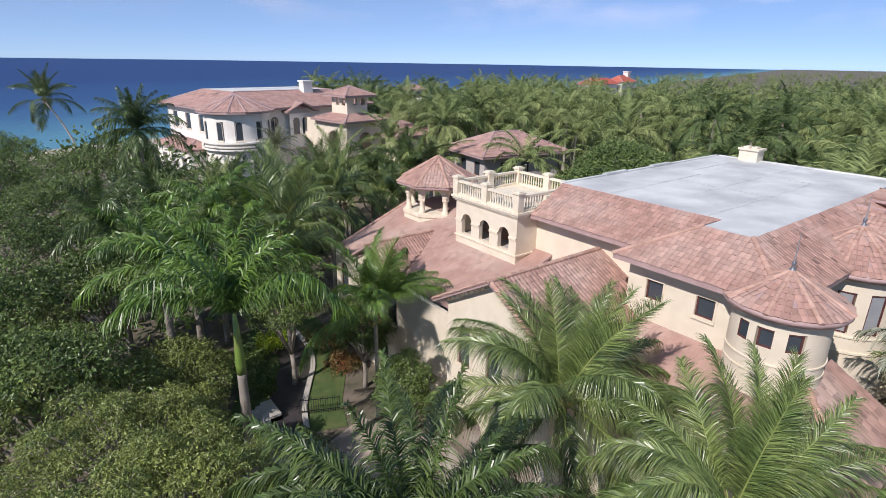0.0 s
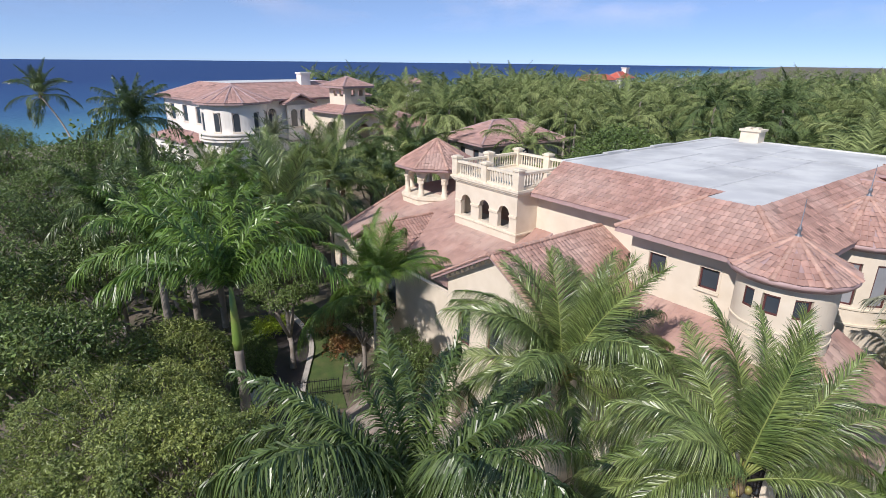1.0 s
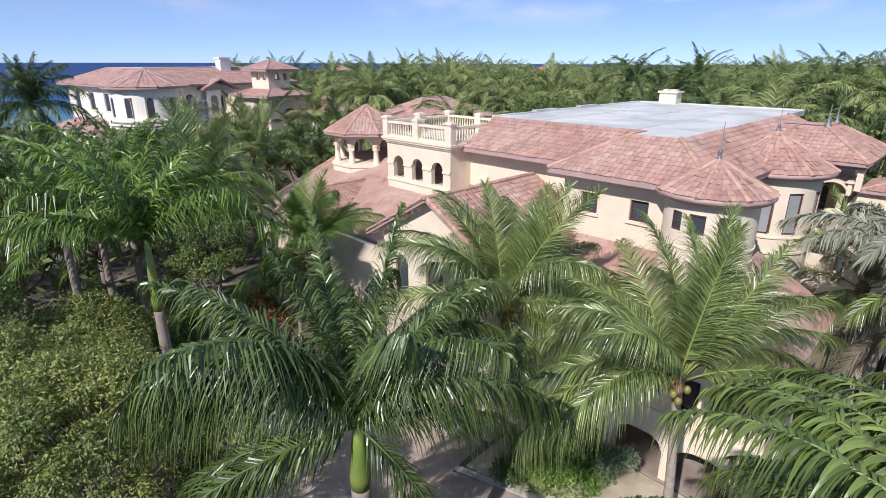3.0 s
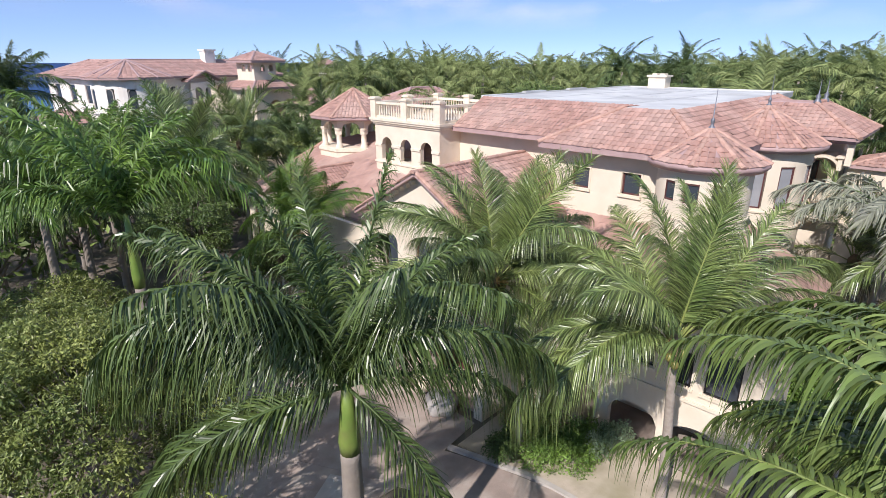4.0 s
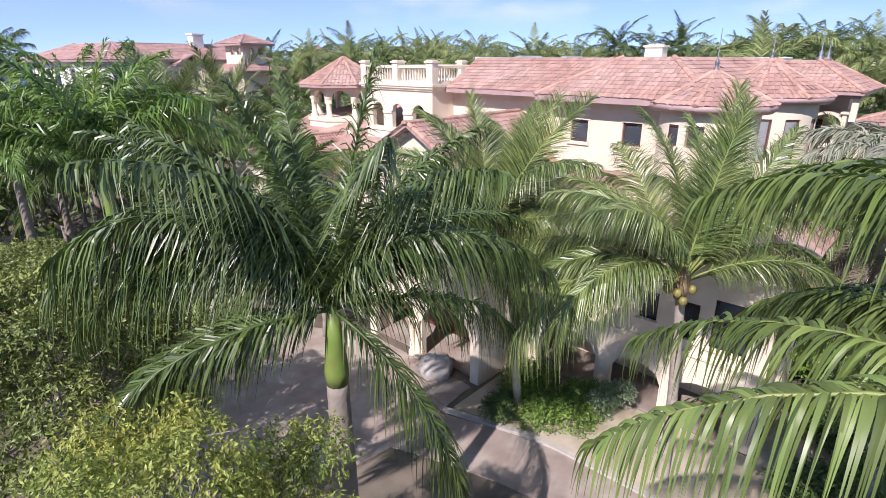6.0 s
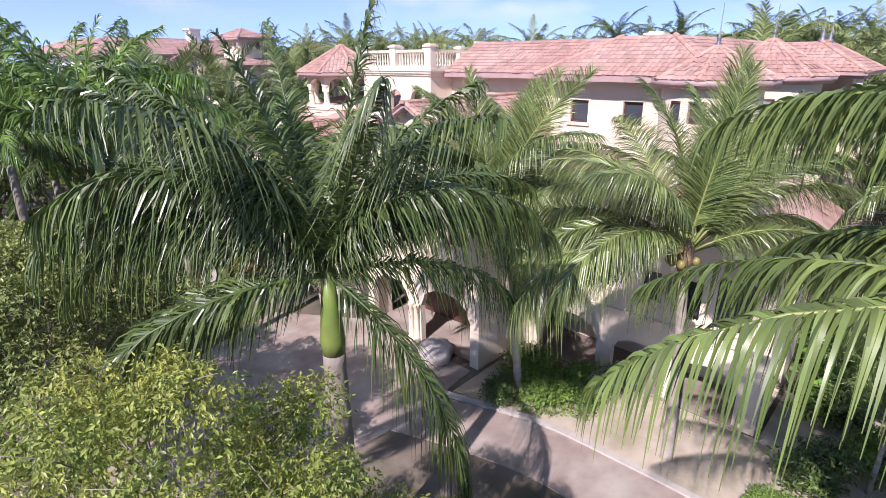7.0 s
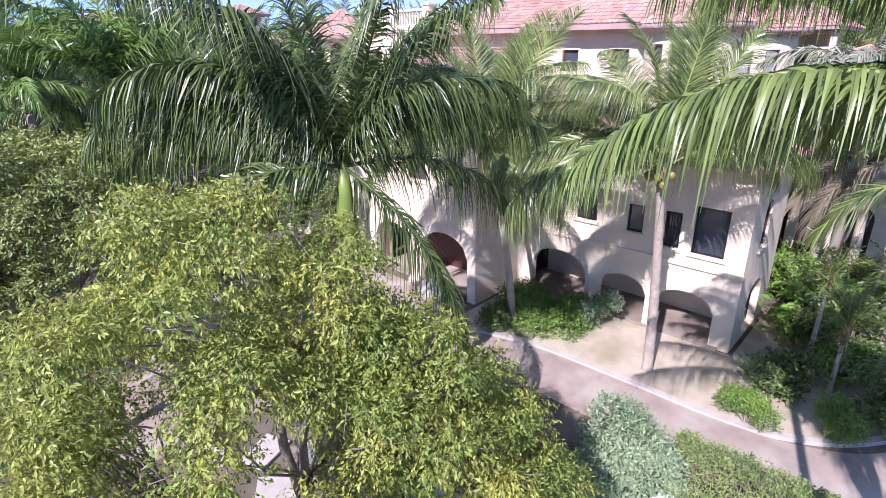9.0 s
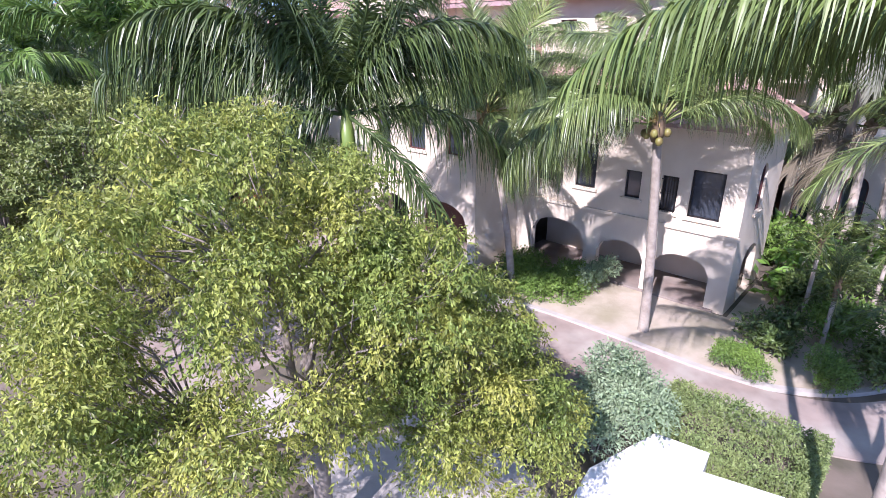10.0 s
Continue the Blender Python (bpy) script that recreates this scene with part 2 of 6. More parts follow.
class Shape:
    """Gathers boxes, prisms and lathed forms into one mesh."""

    def __init__(self):
        self.v, self.f = [], []

    def add(self, verts, faces):
        o = len(self.v)
        self.v += [tuple(p) for p in verts]
        self.f += [tuple(i + o for i in f) for f in faces]
        return self

    def box(self, x0, y0, z0, x1, y1, z1):
        v = [(x, y, z) for z in (z0, z1) for x, y in ((x0, y0), (x1, y0), (x1, y1), (x0, y1))]
        return self.add(v, [(3, 2, 1, 0), (4, 5, 6, 7), (0, 1, 5, 4), (1, 2, 6, 5), (2, 3, 7, 6), (3, 0, 4, 7)])

    def prism(self, plan, z0, z1):
        k = len(plan)
        v = [(x, y, z0) for x, y in plan] + [(x, y, z1) for x, y in plan]
        return self.add(v, [tuple(range(k))[::-1], tuple(range(k, 2 * k))] + [(i, (i + 1) % k, (i + 1) % k + k, i + k) for i in range(k)])

    def lathe(self, cx, cy, profile, n=24, a0=0.0, a1=2 * math.pi):
        """A profile of (radius, z) turned about an upright axis."""
        full = abs(a1 - a0 - 2 * math.pi) < 1e-6
        m = n if full else n + 1
        v = [(cx + r * math.cos(a0 + (a1 - a0) * i / n), cy + r * math.sin(a0 + (a1 - a0) * i / n), z) for r, z in profile for i in range(m)]
        f = [(j * m + i, j * m + (i + 1) % m, (j + 1) * m + (i + 1) % m, (j + 1) * m + i) for j in range(len(profile) - 1) for i in range(m if full else n)]
        return self.add(v, f)

    def slab(self, poly, thick):
        """A plate under a flat polygon in space."""
        k = len(poly)
        v = [tuple(p) for p in poly] + [(p[0], p[1], p[2] - thick) for p in poly]
        return self.add(v, [tuple(range(k)), tuple(range(k, 2 * k))[::-1]] + [(i, i + k, (i + 1) % k + k, (i + 1) % k) for i in range(k)])

    def tube(self, pts, radii, n=8):
        pts = [Vector(p) for p in pts]
        v = []
        for i, p in enumerate(pts):
            d = (pts[min(i + 1, len(pts) - 1)] - pts[max(i - 1, 0)]).normalized()
            a = d.orthogonal().normalized() if abs(d.z) < 0.9 else Vector((1, 0, 0)).cross(d).normalized()
            if i and (a - last).length > 1.2:
                a = (last - d * last.dot(d)).normalized()
            last = a
            b = d.cross(a)
            v += [p + (a * math.cos(2 * math.pi * k / n) + b * math.sin(2 * math.pi * k / n)) * radii[i] for k in range(n)]
        f = [(j * n + i, j * n + (i + 1) % n, (j + 1) * n + (i + 1) % n, (j + 1) * n + i) for j in range(len(pts) - 1) for i in range(n)]
        f += [tuple(range(n))[::-1], tuple(range((len(pts) - 1) * n, len(pts) * n))]
        return self.add(v, f)

    def mesh(self, name, mat, smooth=False):
        me = mesh_of(name, self.v, self.f, mat, smooth)
        bm = bmesh.new()
        bm.from_mesh(me)
        bmesh.ops.remove_doubles(bm, verts=bm.verts, dist=0.0004)
        bmesh.ops.recalc_face_normals(bm, faces=bm.faces)
        bm.to_mesh(me)
        bm.free()
        return me


def wall_shape(p0, p1, z0, z1, openings=(), thick=0.3, s=None):
    """An upright wall from p0 to p1 in plan (its outside to the right of that way), with openings (u0, u1, low, high, arched) cut through."""
    s = s or Shape()
    p0, p1 = Vector((*p0, 0)), Vector((*p1, 0))
    d = (p1 - p0).normalized()
    inn = Vector((-d.y, d.x, 0)) * thick
    length = (p1 - p0).length

    def P(u, z, back=0):
        q = p0 + d * u + (inn if back else Vector())
        return (q.x, q.y, z)

    def quad(u0, u1, a0, a1, b0=None, b1=None):
        """A piece of both faces: from height a0..b0 at u0 to a1..b1 at u1."""
        for back in (0, 1):
            s.add([P(u0, a0, back), P(u1, a1, back), P(u1, b1, back), P(u0, b0, back)], [(0, 1, 2, 3) if not back else (3, 2, 1, 0)])

    def reveal(u0, za, u1, zb):
        s.add([P(u0, za), P(u1, zb), P(u1, zb, 1), P(u0, za, 1)], [(0, 1, 2, 3)])

    u = 0.0
    for u0, u1, lo, hi, arched in sorted(openings):
        quad(u, u0, z0, z0, z1, z1)
        if lo > z0:
            quad(u0, u1, z0, z0, lo, lo)
            reveal(u0, lo, u1, lo)
        rise = min((u1 - u0) / 2, hi - lo) if arched is True else (arched or 0.0)
        n = 12 if arched else 1
        top = [(u0 + (u1 - u0) * i / n, hi - rise + rise * (math.sqrt(max(0, 1 - (2 * i / n - 1) ** 2)) if arched else 0)) for i in range(n + 1)]
        for (ua, za), (ub, zb) in zip(top, top[1:]):
            quad(ua, ub, za, zb, z1, z1)
            reveal(ua, za, ub, zb)
        reveal(u0, lo, u0, top[0][1])
        reveal(u1, lo, u1, top[-1][1])
        u = u1
    quad(u, length, z0, z0, z1, z1)
    reveal(0, z0, 0, z1)
    reveal(length, z0, length, z1)
    reveal(0, z1, length, z1)
    return s


def window_part(house, p0, p1, u0, u1, lo, hi, arched=False, frame_mat=None, glass=None, sill=True, bars=(1, 0), depth=0.14, trim=0.0, name="window"):
    """A framed window set into an opening of the wall from p0 to p1: frame, panes and sill."""
    p0, p1 = Vector((*p0, 0)), Vector((*p1, 0))
    d = (p1 - p0).normalized()
    inn = Vector((-d.y, d.x, 0))
    fr, gl = Shape(), Shape()
    w = 0.07

    def slab(shape, a, b, c, e, near, far):
        v = []
        for k in (near, far):
            for uu, z in ((a, c), (b, c), (b, e), (a, e)):
                q = p0 + d * uu + inn * k
                v.append((q.x, q.y, z))
        shape.add(v, [(0, 1, 2, 3), (7, 6, 5, 4), (0, 4, 5, 1), (1, 5, 6, 2), (2, 6, 7, 3), (3, 7, 4, 0)])

    rise = min((u1 - u0) / 2, hi - lo) if arched is True else (arched or 0.0)
    slab(fr, u0, u0 + w, lo, hi - rise, depth - 0.05, depth + 0.03)
    slab(fr, u1 - w, u1, lo, hi - rise, depth - 0.05, depth + 0.03)
    slab(fr, u0, u1, lo, lo + w, depth - 0.05, depth + 0.03)
    if arched:
        n = 10
        c, r0, r1 = (u0 + u1) / 2, (u1 - u0) / 2, (u1 - u0) / 2 - w
        q = []
        for i in range(n + 1):
            a = math.pi * i / n
            for r, k in ((1.0, depth - 0.05), (r1 / r0, depth - 0.05), (r1 / r0, depth + 0.03), (1.0, depth + 0.03)):
                o = p0 + d * (c - r0 * r * math.cos(a)) + inn * k
                q.append((o.x, o.y, hi - rise + rise * r * math.sin(a)))
        fr.add(q, [(4 * i + j, 4 * i + (j + 1) % 4, 4 * i + 4 + (j + 1) % 4, 4 * i + 4 + j) for i in range(n) for j in range(4)])
    else:
        slab(fr, u0, u1, hi - w, hi, depth - 0.05, depth + 0.03)
    for k in range(bars[0] - 1):
        c = u0 + (u1 - u0) * (k + 1) / bars[0]
        slab(fr, c - 0.03, c + 0.03, lo, hi - rise * 0.3, depth - 0.04, depth + 0.02)
    for k in range(bars[1]):
        c = lo + (hi - lo) * (k + 1) / (bars[1] + 1)
        slab(fr, u0, u1, c - 0.025, c + 0.025, depth - 0.04, depth + 0.02)
    n = 10 if arched else 1
    v, f = [], []
    for i in range(n + 1):
        uu = u0 + (u1 - u0) * i / n
        z = hi - rise + (rise * math.sqrt(max(0, 1 - (2 * i / n - 1) ** 2)) if arched else 0)
        for zz in (lo, z):
            q = p0 + d * uu + inn * (depth + 0.0)
            v.append((q.x, q.y, zz))
    gl.add(v, [(2 * i, 2 * i + 2, 2 * i + 3, 2 * i + 1) for i in range(n)])
    ob = part(name, fr.mesh(name, frame_mat or WOODWIN), house)
    part("pane", gl.mesh("pane", glass or GLASS), ob)
    if sill:
        sl = Shape()
        slab(sl, u0 - 0.12, u1 + 0.12, lo - 0.13, lo - 0.02, -0.09, 0.1)
        part("window_sill", sl.mesh("window_sill", STONE), ob, "pale stone sill")
    if trim:
        tm = Shape()
        slab(tm, u0 - trim, u0 - 0.01, lo, hi, -0.03, 0.02)
        slab(tm, u1 + 0.01, u1 + trim, lo, hi, -0.03, 0.02)
        slab(tm, u0 - trim, u1 + trim, hi + 0.01, hi + trim, -0.03, 0.02)
        part("window_trim", tm.mesh("window_trim", STUCCO), ob)
    return ob


def inside(poly, x, y):
    hit = np.zeros(np.shape(x), bool)
    k = len(poly)
    for i in range(k):
        (xa, ya), (xb, yb) = poly[i], poly[(i + 1) % k]
        if ya == yb:
            continue
        hit ^= ((ya > y) != (yb > y)) & (x < (xb - xa) * (y - ya) / (yb - ya) + xa)
    return hit


def tile_rows(poly, up, course=0.36, width=0.30, seed=1, arch=0.03, lift=0.026):
    """Barrel tiles in courses over a flat polygon in space; up: the way up the slope. Returns an array of tiles, each of ten corners."""
    rng = np.random.default_rng(seed)
    P = np.array(poly, float)
    up = np.array(up, float) / np.linalg.norm(up)
    nrm = np.cross(P[1] - P[0], P[2] - P[0])
    nrm /= np.linalg.norm(nrm)
    nrm = nrm if nrm[2] > 0 else -nrm
    across = np.cross(up, nrm)
    o = P[0]
    s, t = (P - o) @ across, (P - o) @ up
    gs, gt = np.arange(s.min(), s.max() + width, width), np.arange(t.min(), t.max() + course, course)
    S, T = np.meshgrid(gs, gt)
    S, T = S.ravel() + 0.0, T.ravel() + 0.5 * course
    keep = inside(list(zip(s, t)), S + width / 2, T)
    S, T = S[keep], T[keep]
    k = len(S)
    S = S + rng.normal(0, 0.006, k)
    T = T + rng.normal(0, 0.012, k)
    tilt = rng.normal(0, 0.006, k)
    prof = np.array([0.0, 0.22, 0.5, 0.78, 1.0])
    high = np.array([0.0, 0.75, 1.0, 0.75, 0.0]) * arch
    out = np.empty((k, 10, 3))
    for e, (dt, dz) in enumerate(((-0.56 * course, lift), (0.5 * course, 0.0))):
        for j in range(5):
            out[:, e * 5 + j] = o + np.outer(S + prof[j] * width * 0.97, across) + np.outer(T + dt, up) + np.outer(high[j] + dz + 0.012 + tilt * (j - 2), nrm)
    return out


TILE_FACES = np.array([(0, 1, 6, 5), (1, 2, 7, 6), (2, 3, 8, 7), (3, 4, 9, 8)])


def tiles_mesh(name, sets, mat):
    v = np.concatenate(sets)
    k = len(v)
    idx = (np.arange(k) * 10)[:, None, None]
    faces = (TILE_FACES[None] + idx).reshape(-1, 4).tolist()
    fronts = (np.array([0, 4, 3, 2, 1])[None] + (np.arange(k) * 10)[:, None]).tolist()
    return mesh_of(name, v.reshape(-1, 3), faces + fronts, mat)


def caps_shape(s, a, b, r=0.13, step=0.38):
    """Half-round ridge caps in a row from a to b, each lapping the next."""
    a, b = Vector(a), Vector(b)
    d = b - a
    n = max(1, round(d.length / step))
    d /= n
    side = d.cross(Vector((0, 0, 1))).normalized()
    up = side.cross(d).normalized()
    for i in range(n):
        v = []
        for k, (f, rr) in enumerate(((-0.06, r * 1.12), (1.0, r * 0.92))):
            for j in range(7):
                ang = math.pi * (j / 6 * 1.2 - 0.1)
                v.append(a + d * (i + f) + side * rr * math.cos(ang) + up * (rr * math.sin(ang) * 0.8 + 0.02))
        s.add(v, [(j, j + 1, j + 8, j + 7) for j in range(6)] + [(6, 5, 4, 3, 2, 1, 0)])
    return s


def cone_faces(cx, cy, r, z0, z1, n, turn=0.0, top=0.0):
    """The flat faces of a many-sided pointed roof: a list of polygons and the ways up them."""
    out = []
    for i in range(n):
        a, b = turn + 2 * math.pi * i / n, turn + 2 * math.pi * (i + 1) / n
        m = (a + b) / 2
        p, q = (cx + r * math.cos(a), cy + r * math.sin(a), z0), (cx + r * math.cos(b), cy + r * math.sin(b), z0)
        h = r * math.cos(math.pi / n)
        up = (-math.cos(m) * h, -math.sin(m) * h, z1 - z0)
        out.append(([p, q, (cx, cy, z1)], up))
    return out


def roof_part(house, faces, caps=(), tile=TILE, cap=RIDGE, thick=0.16, seed=1, name="roof", course=0.32, width=0.25, label="", fascia=FASCIA, cap_r=0.13, bare=(), relief=(0.03, 0.026)):
    """A roof of flat faces [(polygon, way up)]: deck with fascia, laid tiles, ridge caps."""
    deck = Shape()
    sets = []
    for i, (poly, up) in enumerate(faces):
        deck.slab(poly, thick)
        if i in bare:
            continue
        t = tile_rows(poly, up, course, width, seed + i, *relief)
        if len(t):
            sets.append(t)
    ob = part(name, deck.mesh(name, fascia), house, label)
    if sets:
        part("roof_tiles", tiles_mesh("roof_tiles", sets, tile), ob, "", "stuff")
    if caps:
        for a, b in caps:
            s = caps_shape(Shape(), a, b, cap_r)
            part("ridge", mesh_of("ridge", s.v, s.f, cap), ob, "row of faded ridge caps", "stuff")
    return ob


def slope(plan, eave, way, z0, pitch):
    """A roof face over a plan polygon: z0 at the eave point, rising by pitch along way."""
    w = Vector(way).normalized()
    return [(x, y, z0 + pitch * ((x - eave[0]) * w.x + (y - eave[1]) * w.y)) for x, y in plan], (w.x, w.y, pitch)


# ---- plants ----
def frond_arrays(length, pairs, leaflet, e0, bend, plumose, droop, width, segs, rng, power=1.3, sweep_least=34, sweep_most=30, first=0.16):
    """One palm leaf along +x from its base: stalk curve and leaflets. Returns leaflet corners and faces, stalk points."""
    m = 24
    s = np.linspace(0, 1, m)
    ang = np.radians(e0 - bend * s ** power)
    dx, dz = np.cos(ang), np.sin(ang)
    x = np.concatenate([[0], np.cumsum((dx[1:] + dx[:-1]) / 2)]) * length / (m - 1)
    z = np.concatenate([[0], np.cumsum((dz[1:] + dz[:-1]) / 2)]) * length / (m - 1)
    sway = np.cumsum(rng.normal(0, 0.02)) * s ** 2 * length * 3
    pts = np.stack([x, np.zeros(m) + sway * s, z], 1)
    at = first + (1 - first) * (np.arange(pairs) + 0.5) / pairs
    V, F = [], []
    for side in (-1, 1):
        a = np.clip(at + rng.normal(0, 0.25 / pairs, pairs), first - 0.02, 0.995)
        base = np.stack([np.interp(a, s, pts[:, k]) for k in range(3)], 1)
        th = np.interp(a, s, ang)
        tan = np.stack([np.cos(th), np.zeros(pairs), np.sin(th)], 1)
        nrm = np.stack([-np.sin(th), np.zeros(pairs), np.cos(th)], 1)
        prof = np.clip(np.minimum(0.55 + 2.2 * (a - first), 1.0) * np.minimum(1.0, 0.38 + 1.7 * (1 - a)), 0.2, 1)
        ll = leaflet * prof * rng.uniform(0.85, 1.1, pairs)
        sweep = np.radians(sweep_least + sweep_most * a ** 2 + rng.normal(0, 4, pairs))
        lift = np.radians(rng.normal(20, 7, pairs) if not plumose else rng.choice([-25.0, 8.0, 35.0], pairs) + rng.normal(0, 9, pairs))
        d = (tan * np.sin(sweep)[:, None] + np.cos(sweep)[:, None] * (np.array([0, side, 0]) * np.cos(lift)[:, None] + nrm * np.sin(lift)[:, None]))
        dr = droop * rng.uniform(0.6, 1.35, pairs) * (0.5 + 0.7 * a)
        wv = tan - d * (tan * d).sum(1)[:, None] + nrm * rng.uniform(-0.7, 0.7, pairs)[:, None]
        wv /= np.linalg.norm(wv, axis=1)[:, None] + 1e-6
        rows = []
        for j in range(segs + 1):
            q = j / segs
            p = base + d * (ll * q * (1 - 0.22 * dr * q))[:, None] + np.array([0, 0, -1.0]) * (dr * ll * q ** 2)[:, None]
            w = width * (0.65 if j == 0 else 1.0 - 0.9 * q ** 1.6)
            rows += [p - wv * w / 2, p + wv * w / 2]
        block = np.stack(rows, 1)
        o = sum(len(b) for b in V)
        V.append(block.reshape(-1, 3))
        idx = o + np.arange(pairs)[:, None] * (2 * segs + 2)
        for j in range(segs):
            F.append(np.stack([idx[:, 0] + 2 * j, idx[:, 0] + 2 * j + 1, idx[:, 0] + 2 * j + 3, idx[:, 0] + 2 * j + 2], 1))
    return np.concatenate(V), np.concatenate(F), pts


KINDS = {   # length, pairs, leaflet, plumose, droop, width
    "royal": (4.6, 165, 0.95, True, 1.15, 0.043),
    "coco": (5.6, 235, 1.5, False, 1.15, 0.031),
    "broad": (5.7, 104, 0.9, False, 1.25, 0.058),
    "grove": (4.6, 130, 1.0, False, 0.95, 0.042),
    "date": (2.6, 60, 0.5, True, 0.15, 0.03),
}
DETAIL = {"high": (1.0, 3, 1.0), "mid": (0.5, 2, 1.7), "low": (0.5, 2, 1.5), "far": (0.26, 2, 2.6), "tiny": (0.085, 1, 8.0)}
AGES = ((84, 22), (76, 62), (66, 92), (46, 96), (10, 68), (-30, 42))      # start angle and bend, from the spear to the oldest leaf
AGES_TALL = ((86, 20), (77, 42), (64, 72), (46, 88), (18, 78), (-14, 60))
AGES_GROVE = ((82, 30), (70, 62), (55, 85), (36, 92), (12, 80), (-16, 50))
AGES_BROAD = ((84, 30), (70, 70), (63, 100), (28, 85), (20, 62), (-14, 52))
HANG = (0.6, 0.85, 1.05, 1.1, 1.2, 1.25)
HANG_COCO = (0.22, 0.4, 0.7, 0.95, 1.1, 1.2)
LEAVES = {}


def leaf_mesh(kind, detail, age, variant, mat):
    key = (kind, detail, age, variant, mat.name)
    if key not in LEAVES:
        rng = np.random.default_rng(abs(hash((len(kind), len(detail), age, variant))) % 9999 + age * 17 + variant * 101)
        length, pairs, leaflet, plumose, droop, width = KINDS[kind]
        q, segs, wide = DETAIL[detail]
        e0, bend = AGES[age] if kind in ("royal", "date") else (AGES_BROAD if kind == "broad" else AGES_GROVE if kind == "grove" else AGES_TALL)[age]
        loose = kind != "broad"
        v, f, pts = frond_arrays(length * (rng.uniform(0.92, 1.08) if loose else 1.0), int(pairs * q), leaflet, e0 + rng.normal(0, 4) * loose, bend + rng.normal(0, 8) * loose, plumose,
                                 droop * (HANG_COCO if kind == "coco" else HANG)[age] * (0.62 if detail == "mid" else 1.0), width * wide, segs if loose else 6, rng, sweep_least=36 if loose else 20, sweep_most=28 if loose else 14, first=0.06 if kind == "royal" else 0.16)
        me = mesh_of("frond", v, f, mat, not loose)
        st = Shape()
        k = pts[::3] if detail in ("high", "mid") else pts[::8]
        st.tube(k, np.linspace(0.045, 0.008, len(k)), 5 if detail == "high" else 3)
        LEAVES[key] = (me, mesh_of("stalk", st.v, st.f, RACHIS_R if kind == "royal" else RACHIS, True), v, f)
    return LEAVES[key]


def trunk_mesh(height, r0, r1, lean, mat, bulge=0.0, rings=True, sides=12):
    n = 28 if rings else 8
    pts, rad = [], []
    for i in range(n + 1):
        q = i / n
        pts.append((lean[0] * q ** 1.6, lean[1] * q ** 1.6, -0.3 + (height + 0.3) * q))
        r = r0 + (r1 - r0) * q + bulge * math.sin(math.pi * min(1, q * 1.1)) + 0.25 * r0 * math.exp(-q * 14)
        rad.append(r * (1 + (0.03 if rings and i % 2 else 0)))
    return Shape().tube(pts, rad, sides).mesh("trunk", mat, True)


COCONUT = Shape().lathe(0, 0, [(0.0, -0.15), (0.07, -0.13), (0.115, -0.05), (0.12, 0.03), (0.08, 0.11), (0.0, 0.14)], 10).mesh("coconut", material("green coconut husk", (0.30, 0.30, 0.08), 0.45, (0.22, 0.16, 0.06), 3.0, island=0.3), True)
STALK = material("yellow flower stalk", (0.55, 0.42, 0.16), 0.7, (0.42, 0.30, 0.10), 6.0)


